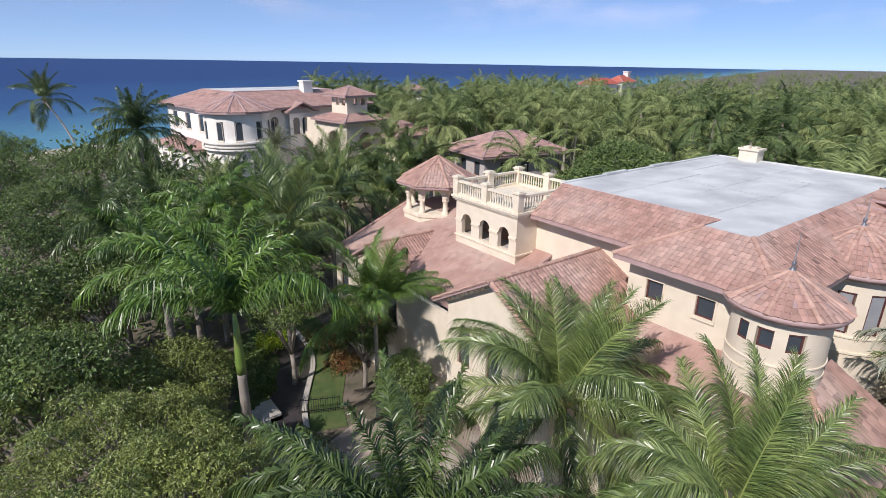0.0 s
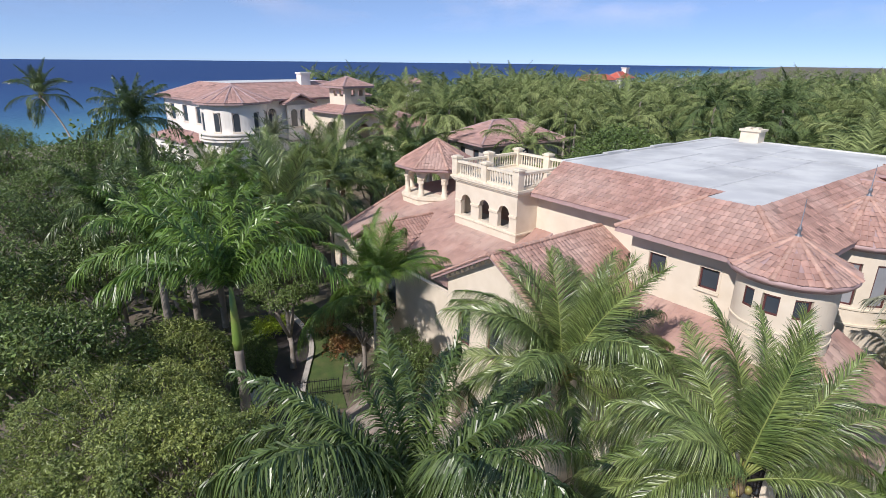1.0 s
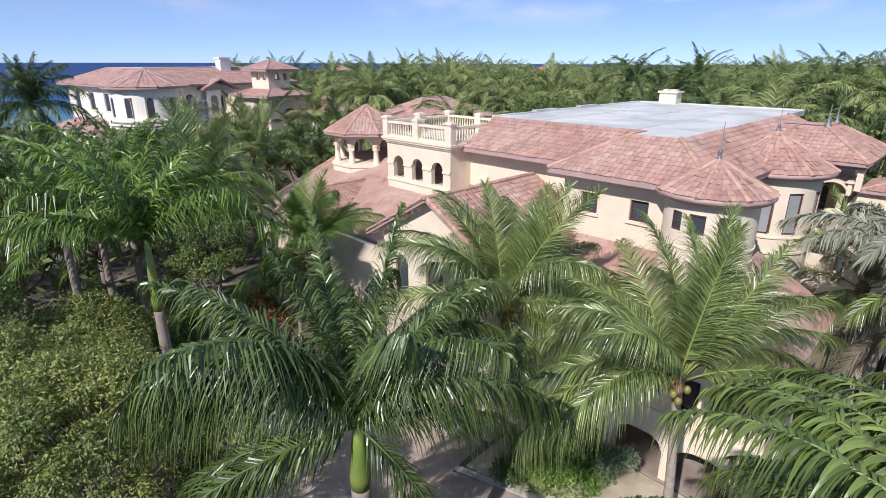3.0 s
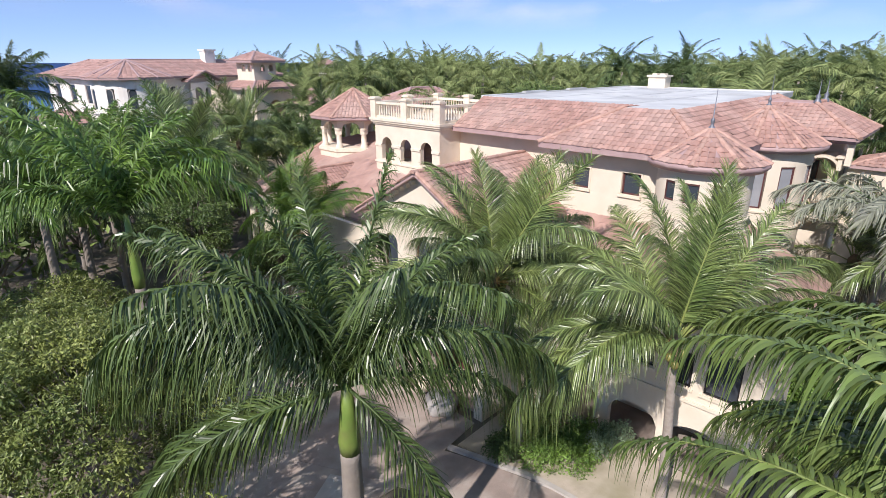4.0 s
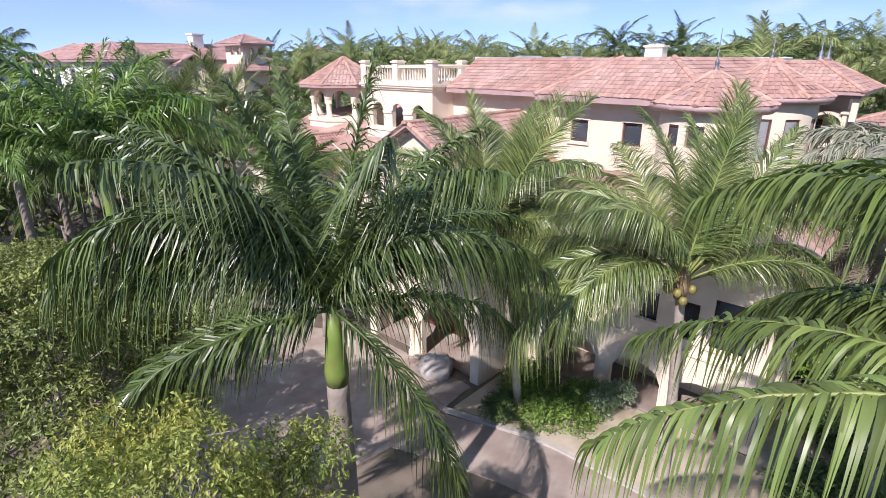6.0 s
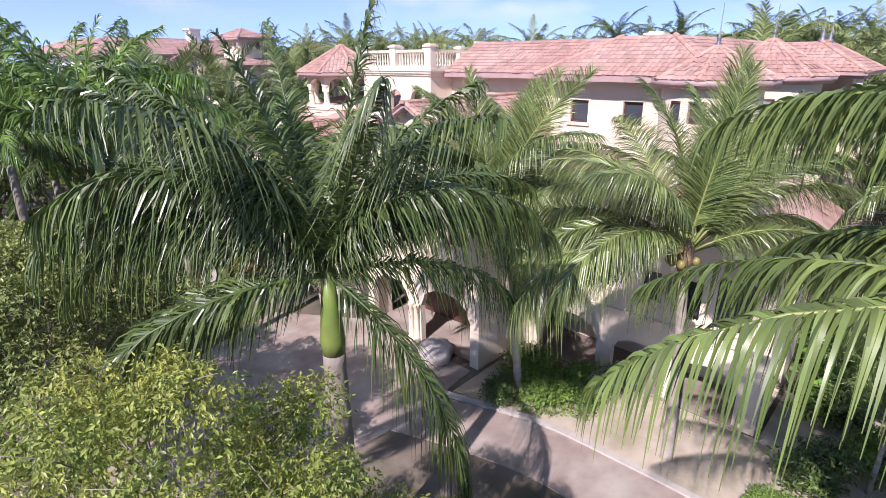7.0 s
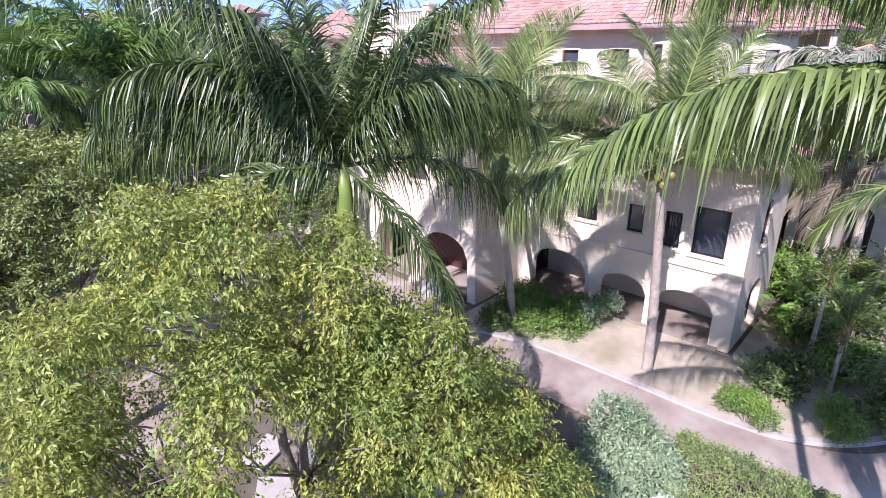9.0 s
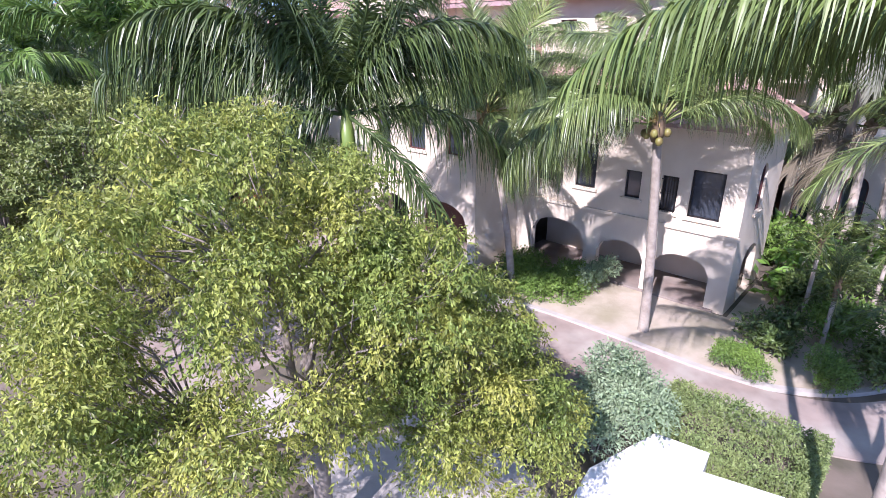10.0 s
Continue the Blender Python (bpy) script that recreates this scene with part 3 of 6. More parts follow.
def palm(kind, x, y, z, count, detail, seed, lean=(0, 0), scale=1.0, label="", r=0.2, mat=None, ages=None, turn=None, dry=0, group="palms round the villa", plan=(), shaft=1.5):
    """A palm whose crown starts at height z above (x, y) plus its lean: trunk, crownshaft or leaf bases, and each leaf."""
    rng = random.Random(seed)
    th = thing("royal_palm" if kind == "royal" else "date_palm" if kind == "date" else "coconut_palm", (x, y, 0), label, "palm tree", group)
    mat = mat or (FROND_R if kind == "royal" else FROND_C)
    low = z - (shaft if kind == "royal" else 0.0)
    part("trunk", trunk_mesh(low, r, r * (0.8 if kind == "royal" else 0.7), lean, BARK if kind == "royal" else BARK_COCO, 0.03 if kind == "royal" else 0), th)
    top = Vector((lean[0], lean[1], z))
    sh = Shape()
    if kind == "royal":
        sh.tube([top + Vector((0, 0, h)) for h in (-shaft - 0.05, -0.85 * shaft, -0.4 * shaft, 0.15)], [r * 0.82, r * 0.9, r * 0.66, r * 0.32], 12)
        part("crownshaft", sh.mesh("crownshaft", SHAFT, True), th, "smooth green crownshaft")
    else:
        sh.tube([top + Vector((0, 0, -0.5)), top + Vector((0, 0, -0.2)), top + Vector((0, 0, 0.2)), top + Vector((0, 0, 0.45))], [r * 0.75, r * 1.25, r * 1.2, r * 0.4], 9)
        if detail == "high":
            for i in range(9):
                a, b = rng.uniform(0, 6.28), rng.uniform(0.22, 0.42)
                part("coconut", COCONUT, th).location = top + Vector((b * math.cos(a), b * math.sin(a), rng.uniform(-0.45, -0.05)))
            for i in range(4):
                a = rng.uniform(0, 6.28)
                fl = Shape()
                for k in range(9):
                    e = Vector((0.55 * math.cos(a) + rng.gauss(0, 0.14), 0.55 * math.sin(a) + rng.gauss(0, 0.14), rng.uniform(0.05, 0.55)))
                    fl.tube([top, top + e * 0.6 + Vector((0, 0, 0.1)), top + e], [0.02, 0.016, 0.008], 4)
                part("flower_stalk", fl.mesh("flower_stalk", STALK), th, "pale yellow branched flower stalk")
        part("leaf_base", sh.mesh("leaf_base", BOOT, True), th, "fibrous brown leaf bases")
    count = len(plan) or count
    for i in range(count):
        q = (i + 0.5) / count
        age = min(5, int(q * (5.6 if kind == "royal" else 5.2) + rng.uniform(-0.3, 0.3))) if ages is None else ages[i % len(ages)]
        age = max(0, age) if not plan else plan[i][1]
        use = FROND_D if i >= count - dry else mat
        me, stalk, _, _ = leaf_mesh(kind, detail, age, rng.randrange(3), use)
        ob = part("frond", me, th)
        a = (i * 2.39996 + (turn or 0) + rng.uniform(-0.25, 0.25)) if not plan else radians(plan[i][0])
        k = scale * (rng.uniform(0.84, 1.14) if kind != "broad" else 1.0) * (0.92 if age == 0 else 1.0)
        ob.matrix_local = Matrix.Translation(top) @ Matrix.Rotation(a, 4, "Z") @ Matrix.Rotation(rng.uniform(-0.12, 0.12) if kind not in ("coco", "royal") else rng.uniform(-0.45, 0.45), 4, "X") @ Matrix.Diagonal((k, k, k, 1))
        part("stalk", stalk, ob)
    return th


CROWNS = {}


def crown_mesh(kind, detail, variant, mat, count=22):
    """A whole crown joined into one mesh, for palms further off."""
    key = (kind, detail, variant, mat.name)
    if key not in CROWNS:
        rng = random.Random(variant * 7 + 3)
        V, F, o = [], [], 0
        for i in range(count):
            q = (i + 0.5) / count
            age = max(0, min(5, int(0.9 + q * 4.6 + rng.uniform(-0.4, 0.4))))
            _, _, v, f = leaf_mesh(kind, detail, age, (variant + i) % 3, mat)
            m = np.array((Matrix.Rotation(i * 2.39996 + rng.uniform(-0.3, 0.3), 3, "Z") @ Matrix.Rotation(rng.uniform(-0.15, 0.15), 3, "X")))
            V.append(v @ m.T * rng.uniform(0.85, 1.1))
            F.append(f + o)
            o += len(v)
        CROWNS[key] = mesh_of("crown", np.concatenate(V), np.concatenate(F), mat)
    return CROWNS[key]


TRUNKS = {}


def far_palm(kind, x, y, z, seed, detail="low", mat=None, scale=1.0, label="", group="palms of the grove"):
    rng = random.Random(seed)
    th = thing("royal_palm" if kind == "royal" else "coconut_palm", (x, y, 0), label, "palm tree", group)
    key = (kind, round(z))
    if key not in TRUNKS:
        TRUNKS[key] = trunk_mesh(round(z), 0.2, 0.13, (0.0, 0.0), BARK if kind == "royal" else BARK_COCO, 0.0, False, 7)
    part("trunk", TRUNKS[key], th)
    c = part("crown", crown_mesh("grove", detail, seed % 4, mat or FROND_F), th)
    c.matrix_local = Matrix.Translation((0, 0, round(z))) @ Matrix.Rotation(rng.uniform(0, 6.28), 4, "Z") @ Matrix.Diagonal((scale, scale, scale, 1))
    return th


def leaf_cloud(points, normals, size, per, rng, hang=0.5, slim=0.42):
    """Sprigs of pointed, folded leaves: each fans out from a short twig end at one of the points. Returns corners and faces."""
    k = len(points)
    twig = normals + rng.normal(0, 0.5, (k, 3))
    twig[:, 2] -= hang * 0.6
    twig /= np.linalg.norm(twig, axis=1)[:, None] + 1e-6
    along = np.tile(np.linspace(-0.5, 0.5, per), k)[:, None]
    base = np.repeat(points, per, 0) + np.repeat(twig, per, 0) * along * size * 1.6 + rng.normal(0, size * 0.22, (k * per, 3))
    out = np.repeat(twig, per, 0) * 0.7 + rng.normal(0, 0.75, (k * per, 3))
    out[:, 2] -= hang
    out /= np.linalg.norm(out, axis=1)[:, None] + 1e-6
    side = np.cross(out, np.repeat(normals, per, 0) + rng.normal(0, 0.5, (k * per, 3)))
    side /= np.linalg.norm(side, axis=1)[:, None] + 1e-6
    up = np.cross(side, out)
    ln = (size * rng.uniform(0.65, 1.25, k * per))[:, None]
    v = np.stack([base, base + out * ln * 0.45 + side * ln * slim / 2 + up * ln * 0.06, base + out * ln, base + out * ln * 0.45 - side * ln * slim / 2 + up * ln * 0.06], 1)
    idx = np.arange(k * per)[:, None] * 4
    f = np.concatenate([idx + np.array([[0, 1, 2]]), idx + np.array([[0, 2, 3]])])
    return v.reshape(-1, 3), f


def lobe_points(lobes, count, rng, depth=0.35, lower=-0.35):
    """Points and outward ways near the skins of many round clumps."""
    c = np.array([l[:3] for l in lobes])
    r = np.array([l[3] for l in lobes])
    pick = rng.choice(len(lobes), count, p=r ** 2 / (r ** 2).sum())
    d = rng.normal(0, 1, (count, 3))
    d /= np.linalg.norm(d, axis=1)[:, None]
    d[:, 2] = np.where(d[:, 2] < lower, -d[:, 2], d[:, 2])
    rad = r[pick] * (1 - depth * rng.random(count) ** 1.6) * (1 + 0.08 * rng.normal(0, 1, count))
    return c[pick] + d * rad[:, None] * np.array([1, 1, 0.85]), d


MANGO = Shape().lathe(0, 0, [(0.0, -0.075), (0.035, -0.065), (0.055, -0.02), (0.05, 0.03), (0.02, 0.065), (0.0, 0.07)], 10).mesh("mango_fruit", material("pale mango skin", (0.36, 0.38, 0.20), 0.45, (0.38, 0.27, 0.15), 6.0), True)


def tree(name, x, y, lobes, count, per, size, mat, seed, label, trunk_r=0.18, fork=2.2, group="garden trees", hang=0.5, slim=0.42, category="tree", depth=0.35, fruit=0):
    """A broad-leaved tree: tapered trunk, limbs out to every clump, and a crown of separate leaves. Clumps are (x, y, z, radius) in the world."""
    rng = np.random.default_rng(seed)
    th = thing(name, (x, y, 0), label, category, group)
    loc = [(a - x, b - y, c, r) for a, b, c, r in lobes]
    tr = Shape()
    thin = min(1.0, math.sqrt(16 / len(lobes)))
    tr.tube([(0, 0, -0.2), (0.02, 0.03, 0.4), (0.05, 0.0, fork * 0.6), (0, 0.05, fork)], [trunk_r * 1.5, trunk_r * 1.1, trunk_r, trunk_r * 0.95], 10)
    start = Vector((0, 0.05, fork - 0.1))
    knees = []
    for a, b, c, r in loc[::max(1, len(loc) // 8)]:
        knee = start.lerp(Vector((a, b, c)), 0.55) + Vector(rng.normal(0, 0.15, 3))
        knees.append(knee)
        tr.tube([start, start.lerp(knee, 0.5) + Vector(rng.normal(0, 0.1, 3)), knee], [trunk_r * 0.6, trunk_r * 0.46, trunk_r * 0.36], 7)
    for a, b, c, r in loc:
        li = Shape()
        e = Vector((a, b, c + r * 0.3))
        s0 = min(knees, key=lambda k: (k - e).length)
        mid = s0.lerp(e, 0.5) + Vector(rng.normal(0, 0.2, 3))
        li.tube([s0, mid, e], [trunk_r * 0.42 * thin, trunk_r * 0.3 * thin, trunk_r * 0.1 * thin], 6)
        for _ in range(5 if len(lobes) < 60 else 2):
            w = e + Vector(rng.normal(0, 1, 3)).normalized() * r * 0.85
            q = mid.lerp(e, rng.uniform(0.3, 0.95))
            li.tube([q, q.lerp(w, 0.5) + Vector(rng.normal(0, 0.12, 3)), w], [trunk_r * 0.2 * thin, trunk_r * 0.12 * thin, 0.006], 4)
        part("limb", mesh_of("limb", li.v, li.f, BARK_TREE, True), th)
    part("trunk", tr.mesh("trunk", BARK_TREE, True), th)
    p, d = lobe_points(loc, count, rng, depth)
    v, f = leaf_cloud(p, d, size, per, rng, hang, slim)
    part("crown", mesh_of("crown", v, f, mat), th)
    for i in range(fruit):
        q = p[rng.integers(len(p))] * np.array([0.97, 0.97, 1.0])
        part("mango_fruit", MANGO, th).location = (q[0], q[1], q[2] - 0.3)
    return th


def crown_lobes(cx, cy, cz, rx, ry, rz, n, r, seed):
    """Clumps spread over a flattened dome."""
    rng = random.Random(seed)
    out = []
    for i in range(n):
        a, q = i * 2.39996 + rng.uniform(-0.3, 0.3), math.sqrt((i + 0.5) / n)
        h = math.sqrt(max(0.0, 1 - q * q))
        out.append((cx + rx * q * math.cos(a), cy + ry * q * math.sin(a), cz + rz * (h - 0.35) + rng.uniform(-0.3, 0.3) * rz * 0.6, r * rng.uniform(0.75, 1.25)))
    return out


# ---- ground, sea and sky ----
COAST = 0.36                                            # the shore runs y = 165 + COAST * x
gs = Shape()
_far = 4700.0
_xs = [-900, -300, -100, -40, 0, 40, 90, 160, 300, 700, 1500, 3000, 4600]
for xa, xb in zip(_xs, _xs[1:]):
    ya, yb = 165 + COAST * xa, 165 + COAST * xb
    gs.add([(xa, -900, 0), (xb, -900, 0), (xb, yb - 12, 0), (xa, ya - 12, 0)], [(0, 1, 2, 3)])
    gs.add([(xa, ya - 12, 0), (xb, yb - 12, 0), (xb, yb + 14, -2.6), (xa, ya + 14, -2.6)], [(0, 1, 2, 3)])
ground = tagged(new("ground", gs.mesh("ground", SOIL)), "flat leaf-strewn soil under the gardens and groves", "ground", "", "structure")
ws = Shape().add([(-3500, 2, 0), (4600, 2, 0), (4600, 4700, 0), (-3500, 4700, 0)], [(0, 1, 2, 3)])
water = new("water", ws.mesh("water", SEA))
water.matrix_world = pose(0, 165, -1.4, 0, 0, math.degrees(math.atan(COAST)))
tagged(water, "deep blue open sea paling to turquoise at the shore", "sea", "", "structure")
bs = Shape()
for xa, xb in zip(_xs[1:9], _xs[2:9]):
    ya, yb = 165 + COAST * xa, 165 + COAST * xb
    bs.add([(xa, ya - 22, 0.05), (xb, yb - 22, 0.05), (xb, yb - 11.5, 0.05), (xa, ya - 11.5, 0.05)], [(0, 1, 2, 3)])
    bs.add([(xa, ya - 11.5, 0.05), (xb, yb - 11.5, 0.05), (xb, yb + 4, -1.5), (xa, ya + 4, -1.5)], [(0, 1, 2, 3)])
tagged(new("beach", bs.mesh("beach", SAND)), "pale sand beach along the shore", "beach", "", "structure")


# ---- the villa ----
villa = thing("villa", (0, 0, 0), "cream stucco villa with terracotta hip roofs and flat white roof", "house")
EZ, FZ, PITCH = 12.6, 14.2, 0.5714                      # upper eave, flat roof, slope

# upper storey walls; outside lies to the right of each wall's way
WA = ((22.6, 14.0), (22.6, 7.2))
wins_a = [(1.02, 1.88, 10.55, 11.52, False), (3.52, 4.38, 10.58, 11.55, False)]
part("wall", wall_shape(*WA, 8.6, EZ - 0.12, wins_a).mesh("wall", STUCCO), villa)
for w in wins_a:
    window_part(villa, *WA, *w, trim=0.1)
WN = ((24.4, 14.0), (22.9, 14.0))
part("wall", wall_shape(*WN, 8.6, EZ - 0.12).mesh("wall", STUCCO), villa)
WL = ((24.4, 21.9), (24.4, 14.3))
part("wall", wall_shape(*WL, 8.6, EZ - 0.12).mesh("wall", STUCCO), villa)
WS = ((25.0, 7.5), (43.5, 7.5))
part("wall", wall_shape(*WS, 3.6, EZ - 0.12, [(8.0, 9.9, 9.3, 11.6, True)]).mesh("wall", STUCCO), villa)
window_part(villa, *WS, 8.0, 9.9, 9.3, 11.6, True, WHITEFRAME, bars=(2, 0))
part("wall", wall_shape((43.5, 7.8), (43.5, 22.0), 0, EZ - 0.12).mesh("wall", STUCCO), villa)
part("wall", wall_shape((43.2, 21.9), (24.7, 21.9), 0, EZ + 1.0).mesh("wall", STUCCO), villa)
# floor coloured near black to stand in for the unlit rooms
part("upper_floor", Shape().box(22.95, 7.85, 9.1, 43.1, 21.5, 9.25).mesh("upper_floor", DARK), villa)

# upper roofs
UPPER_ROOF = roof_part(villa, [
    slope([(21.7, 14.45), (21.7, 6.6), (24.5, 9.4), (24.5, 11.65)], (21.7, 10), (1, 0), EZ, PITCH),
    slope([(23.5, 14.45), (21.7, 14.45), (24.5, 11.65), (26.3, 11.65)], (22, 14.45), (0, -1), EZ, PITCH),
    slope([(23.5, 21.75), (23.5, 14.45), (26.3, 11.65), (26.3, 21.75)], (23.5, 18), (1, 0), EZ, PITCH),
    slope([(21.7, 6.6), (44.4, 6.6), (41.6, 9.4), (24.5, 9.4)], (30, 6.6), (0, 1), EZ, PITCH),
    slope([(44.4, 6.6), (44.4, 14.0), (41.6, 11.2), (41.6, 9.4)], (44.4, 10), (-1, 0), EZ, PITCH),
], bare=(0, 4), caps=[((21.7, 14.45, EZ), (24.5, 11.65, FZ)), ((21.9, 6.8, EZ + 0.1), (24.5, 9.4, FZ)), ((44.4, 6.6, EZ), (41.6, 9.4, FZ))], seed=3, thick=0.24, label="weathered terracotta barrel-tile roof")
flat = Shape()
flat.prism([(24.5, 9.4), (46.0, 9.4), (46.0, 21.9), (26.3, 21.9), (26.3, 11.65), (24.5, 11.65)], FZ - 0.35, FZ)
flat.box(26.3, 21.6, FZ, 46.0, 21.9, FZ + 0.07)
flat.box(45.75, 9.4, FZ, 46.0, 21.9, FZ + 0.07)
part("flat_roof", flat.mesh("flat_roof", MEMBRANE), villa, "patched white membrane roof")
seams = Shape()
for x0, x1, y in ((26.4, 39.5, 12.4), (30.0, 45.7, 15.3), (26.4, 36.5, 18.2), (37.4, 45.7, 19.3)):
    seams.box(x0, y, FZ + 0.004, x1, y + 0.16, FZ + 0.014)
seams.box(33.4, 11.5, FZ + 0.006, 33.47, 18.2, FZ + 0.02).box(39.6, 9.5, FZ + 0.006, 39.67, 15.2, FZ + 0.02)
part("membrane_seam", seams.mesh("membrane_seam", SEAM), villa, "dark patched seam of the membrane")
for x, y in ((36.0, 21.7), (30.5, 21.7)):
    part("roof_kerb", Shape().box(x, y - 0.15, FZ, x + 2.4, y + 0.2, FZ + 0.16).mesh("roof_kerb", MEMBRANE), villa)
ch = Shape().box(45.0, 18.3, FZ - 0.4, 46.1, 19.7, FZ + 0.85)
ch.box(44.88, 18.18, FZ + 0.85, 46.22, 19.82, FZ + 1.0)
ch.box(45.2, 18.5, FZ + 1.0, 45.9, 18.9, FZ + 1.12).box(45.2, 19.1, FZ + 1.0, 45.9, 19.5, FZ + 1.12)
part("chimney", ch.mesh("chimney", STUCCO), villa, "square cream chimney with a flat cap")


def round_bay(cx, cy, rw, re, z0, apex, wins, glass, bands, a0, a1, n_roof=16, frame_mat=WOODWIN, zt=EZ):
    """A round bay with its many-sided pointed roof: wall with windows at the given angles (degrees, half width, low, high)."""
    n = 48
    s = Shape()
    step = (a1 - a0) / n
    for i in range(n):
        mid = a0 + (i + 0.5) * step
        cut = [(lo, hi) for wa, hw, lo, hi in wins if abs(mid - wa) < hw]
        spans = [(z0, zt)] if not cut else [(z0, cut[0][0]), (cut[0][1], zt)]
        c, d = radians(a0 + i * step), radians(a0 + (i + 1) * step)
        for lo, hi in spans:
            v = [(cx + r * math.cos(t), cy + r * math.sin(t), z) for r in (rw, rw - 0.25) for t, z in ((c, lo), (d, lo), (d, hi), (c, hi))]
            s.add(v, [(0, 1, 2, 3), (7, 6, 5, 4), (0, 4, 5, 1), (1, 5, 6, 2), (2, 6, 7, 3), (3, 7, 4, 0)])
    part("bay_wall", s.mesh("bay_wall", STUCCO), villa)
    for wa, hw, lo, hi in wins:
        half = radians(math.floor(hw / step + 0.5) * step)
        p, q = ((cx + rw * math.cos(radians(wa) + k * half), cy + rw * math.sin(radians(wa) + k * half)) for k in (-1, 1))
        wide = math.dist(p, q)
        window_part(villa, p, q, 0.02, wide - 0.02, lo, hi, frame_mat=frame_mat, glass=glass, sill=False, depth=0.06)
    for z, t, out in bands:
        b = Shape().lathe(cx, cy, [(rw - 0.05, z), (rw + out, z), (rw + out, z + t), (rw - 0.05, z + t)], 40, radians(a0), radians(a1))
        part("string_course", b.mesh("string_course", STONE), villa)
    fs = cone_faces(cx, cy, re, zt, apex, n_roof, radians(90 / n_roof))
    caps = [(f[0][0], f[0][2]) for f in fs[::2]]
    roof_part(villa, fs, caps, seed=int(cx), label="pointed terracotta bay roof", cap_r=0.1)
    ring = Shape().lathe(cx, cy, [(rw - 0.1, zt - 0.34), (re - 0.14, zt - 0.3), (re - 0.04, zt - 0.18), (re + 0.0, zt - 0.14), (re + 0.0, zt + 0.0), (rw, zt + 0.02)], 48)
    part("fascia", ring.mesh("fascia", FASCIA, True), villa)
    f = Shape().lathe(cx, cy, [(0.15, apex - 0.06), (0.13, apex + 0.06), (0.07, apex + 0.1), (0.065, apex + 0.22), (0.09, apex + 0.26), (0.07, apex + 0.36), (0.025, apex + 0.42), (0.012, apex + 1.5), (0.0, apex + 1.52)], 12)
    part("finial", f.mesh("finial", LEAD, True), villa, "grey metal finial with a thin spike")


round_bay(23.1, 7.2, 1.82, 2.32, 8.4, 13.7, [(158, 8, 10.95, 11.75), (187, 10, 10.95, 11.75), (218, 10, 10.95, 11.75)], GLASS,
          [(10.25, 0.07, 0.05), (9.72, 0.08, 0.04)], 120, 360, zt=12.5)
round_bay(31.2, 7.25, 2.35, 2.88, 3.6, 14.15, [(195, 10.5, 9.42, 11.48), (227, 8.5, 9.42, 11.48), (262, 8.5, 9.42, 11.48), (295, 8.5, 9.42, 11.48)], CURTAIN,
          [(9.2, 0.08, 0.06), (8.4, 0.10, 0.08)], 150, 370, zt=12.45)
# extension beyond the bay: its roof shelters a balcony
WE = ((36.4, 4.4), (40.4, 4.4))
part("wall", wall_shape(*WE, 3.6, EZ - 0.12, [(1.4, 3.0, 9.4, 11.5, True)]).mesh("wall", STUCCO), villa)
window_part(villa, *WE, 1.4, 3.0, 9.4, 11.5, True, WHITEFRAME)
part("wall", wall_shape((36.4, 7.4), (36.4, 4.7), 3.6, EZ - 0.12, [(0.7, 2.0, 8.7, 11.0, False)]).mesh("wall", STUCCO), villa)
window_part(villa, (36.4, 7.4), (36.4, 4.4), 0.7, 2.0, 8.7, 11.0, sill=False, bars=(2, 1))
part("wall", wall_shape((40.4, 4.7), (40.4, 7.4), 3.6, EZ - 0.12).mesh("wall", STUCCO), villa)
roof_part(villa, [
    slope([(33.7, 3.55), (41.2, 3.55), (38.6, 6.15), (36.3, 6.15)], (37, 3.55), (0, 1), EZ, PITCH),
    slope([(33.7, 9.2), (33.7, 3.55), (36.3, 6.15), (36.3, 9.2)], (33.7, 7), (1, 0), EZ, PITCH),
    slope([(41.2, 3.55), (41.2, 9.2), (38.6, 9.2), (38.6, 6.15)], (41.2, 7), (-1, 0), EZ, PITCH),
], caps=[((33.7, 3.55, EZ), (36.3, 6.15, 14.08)), ((41.2, 3.55, EZ), (38.6, 6.15, 14.08)), ((36.3, 6.15, 14.08), (38.6, 6.15, 14.08))], seed=21)
part("soffit", Shape().box(34.0, 3.7, EZ - 0.34, 36.4, 7.4, EZ - 0.2).mesh("soffit", FASCIA), villa)
for x in (36.4, 38.6):
    f = Shape().lathe(x, 6.15, [(0.2, 14.05), (0.18, 14.2), (0.08, 14.3), (0.13, 14.45), (0.03, 14.6), (0.012, 15.3), (0, 15.32)], 10)
    part("finial", f.mesh("finial", LEAD, True), villa)


def baluster_mesh(h):
    return Shape().lathe(0, 0, [(0.055, 0), (0.055, 0.05), (0.03, 0.08), (0.062, h * 0.34), (0.03, h * 0.72), (0.045, h * 0.8), (0.055, h * 0.93), (0.055, h)], 8).mesh("baluster", STONE, True)


BALUSTER = baluster_mesh(0.72)


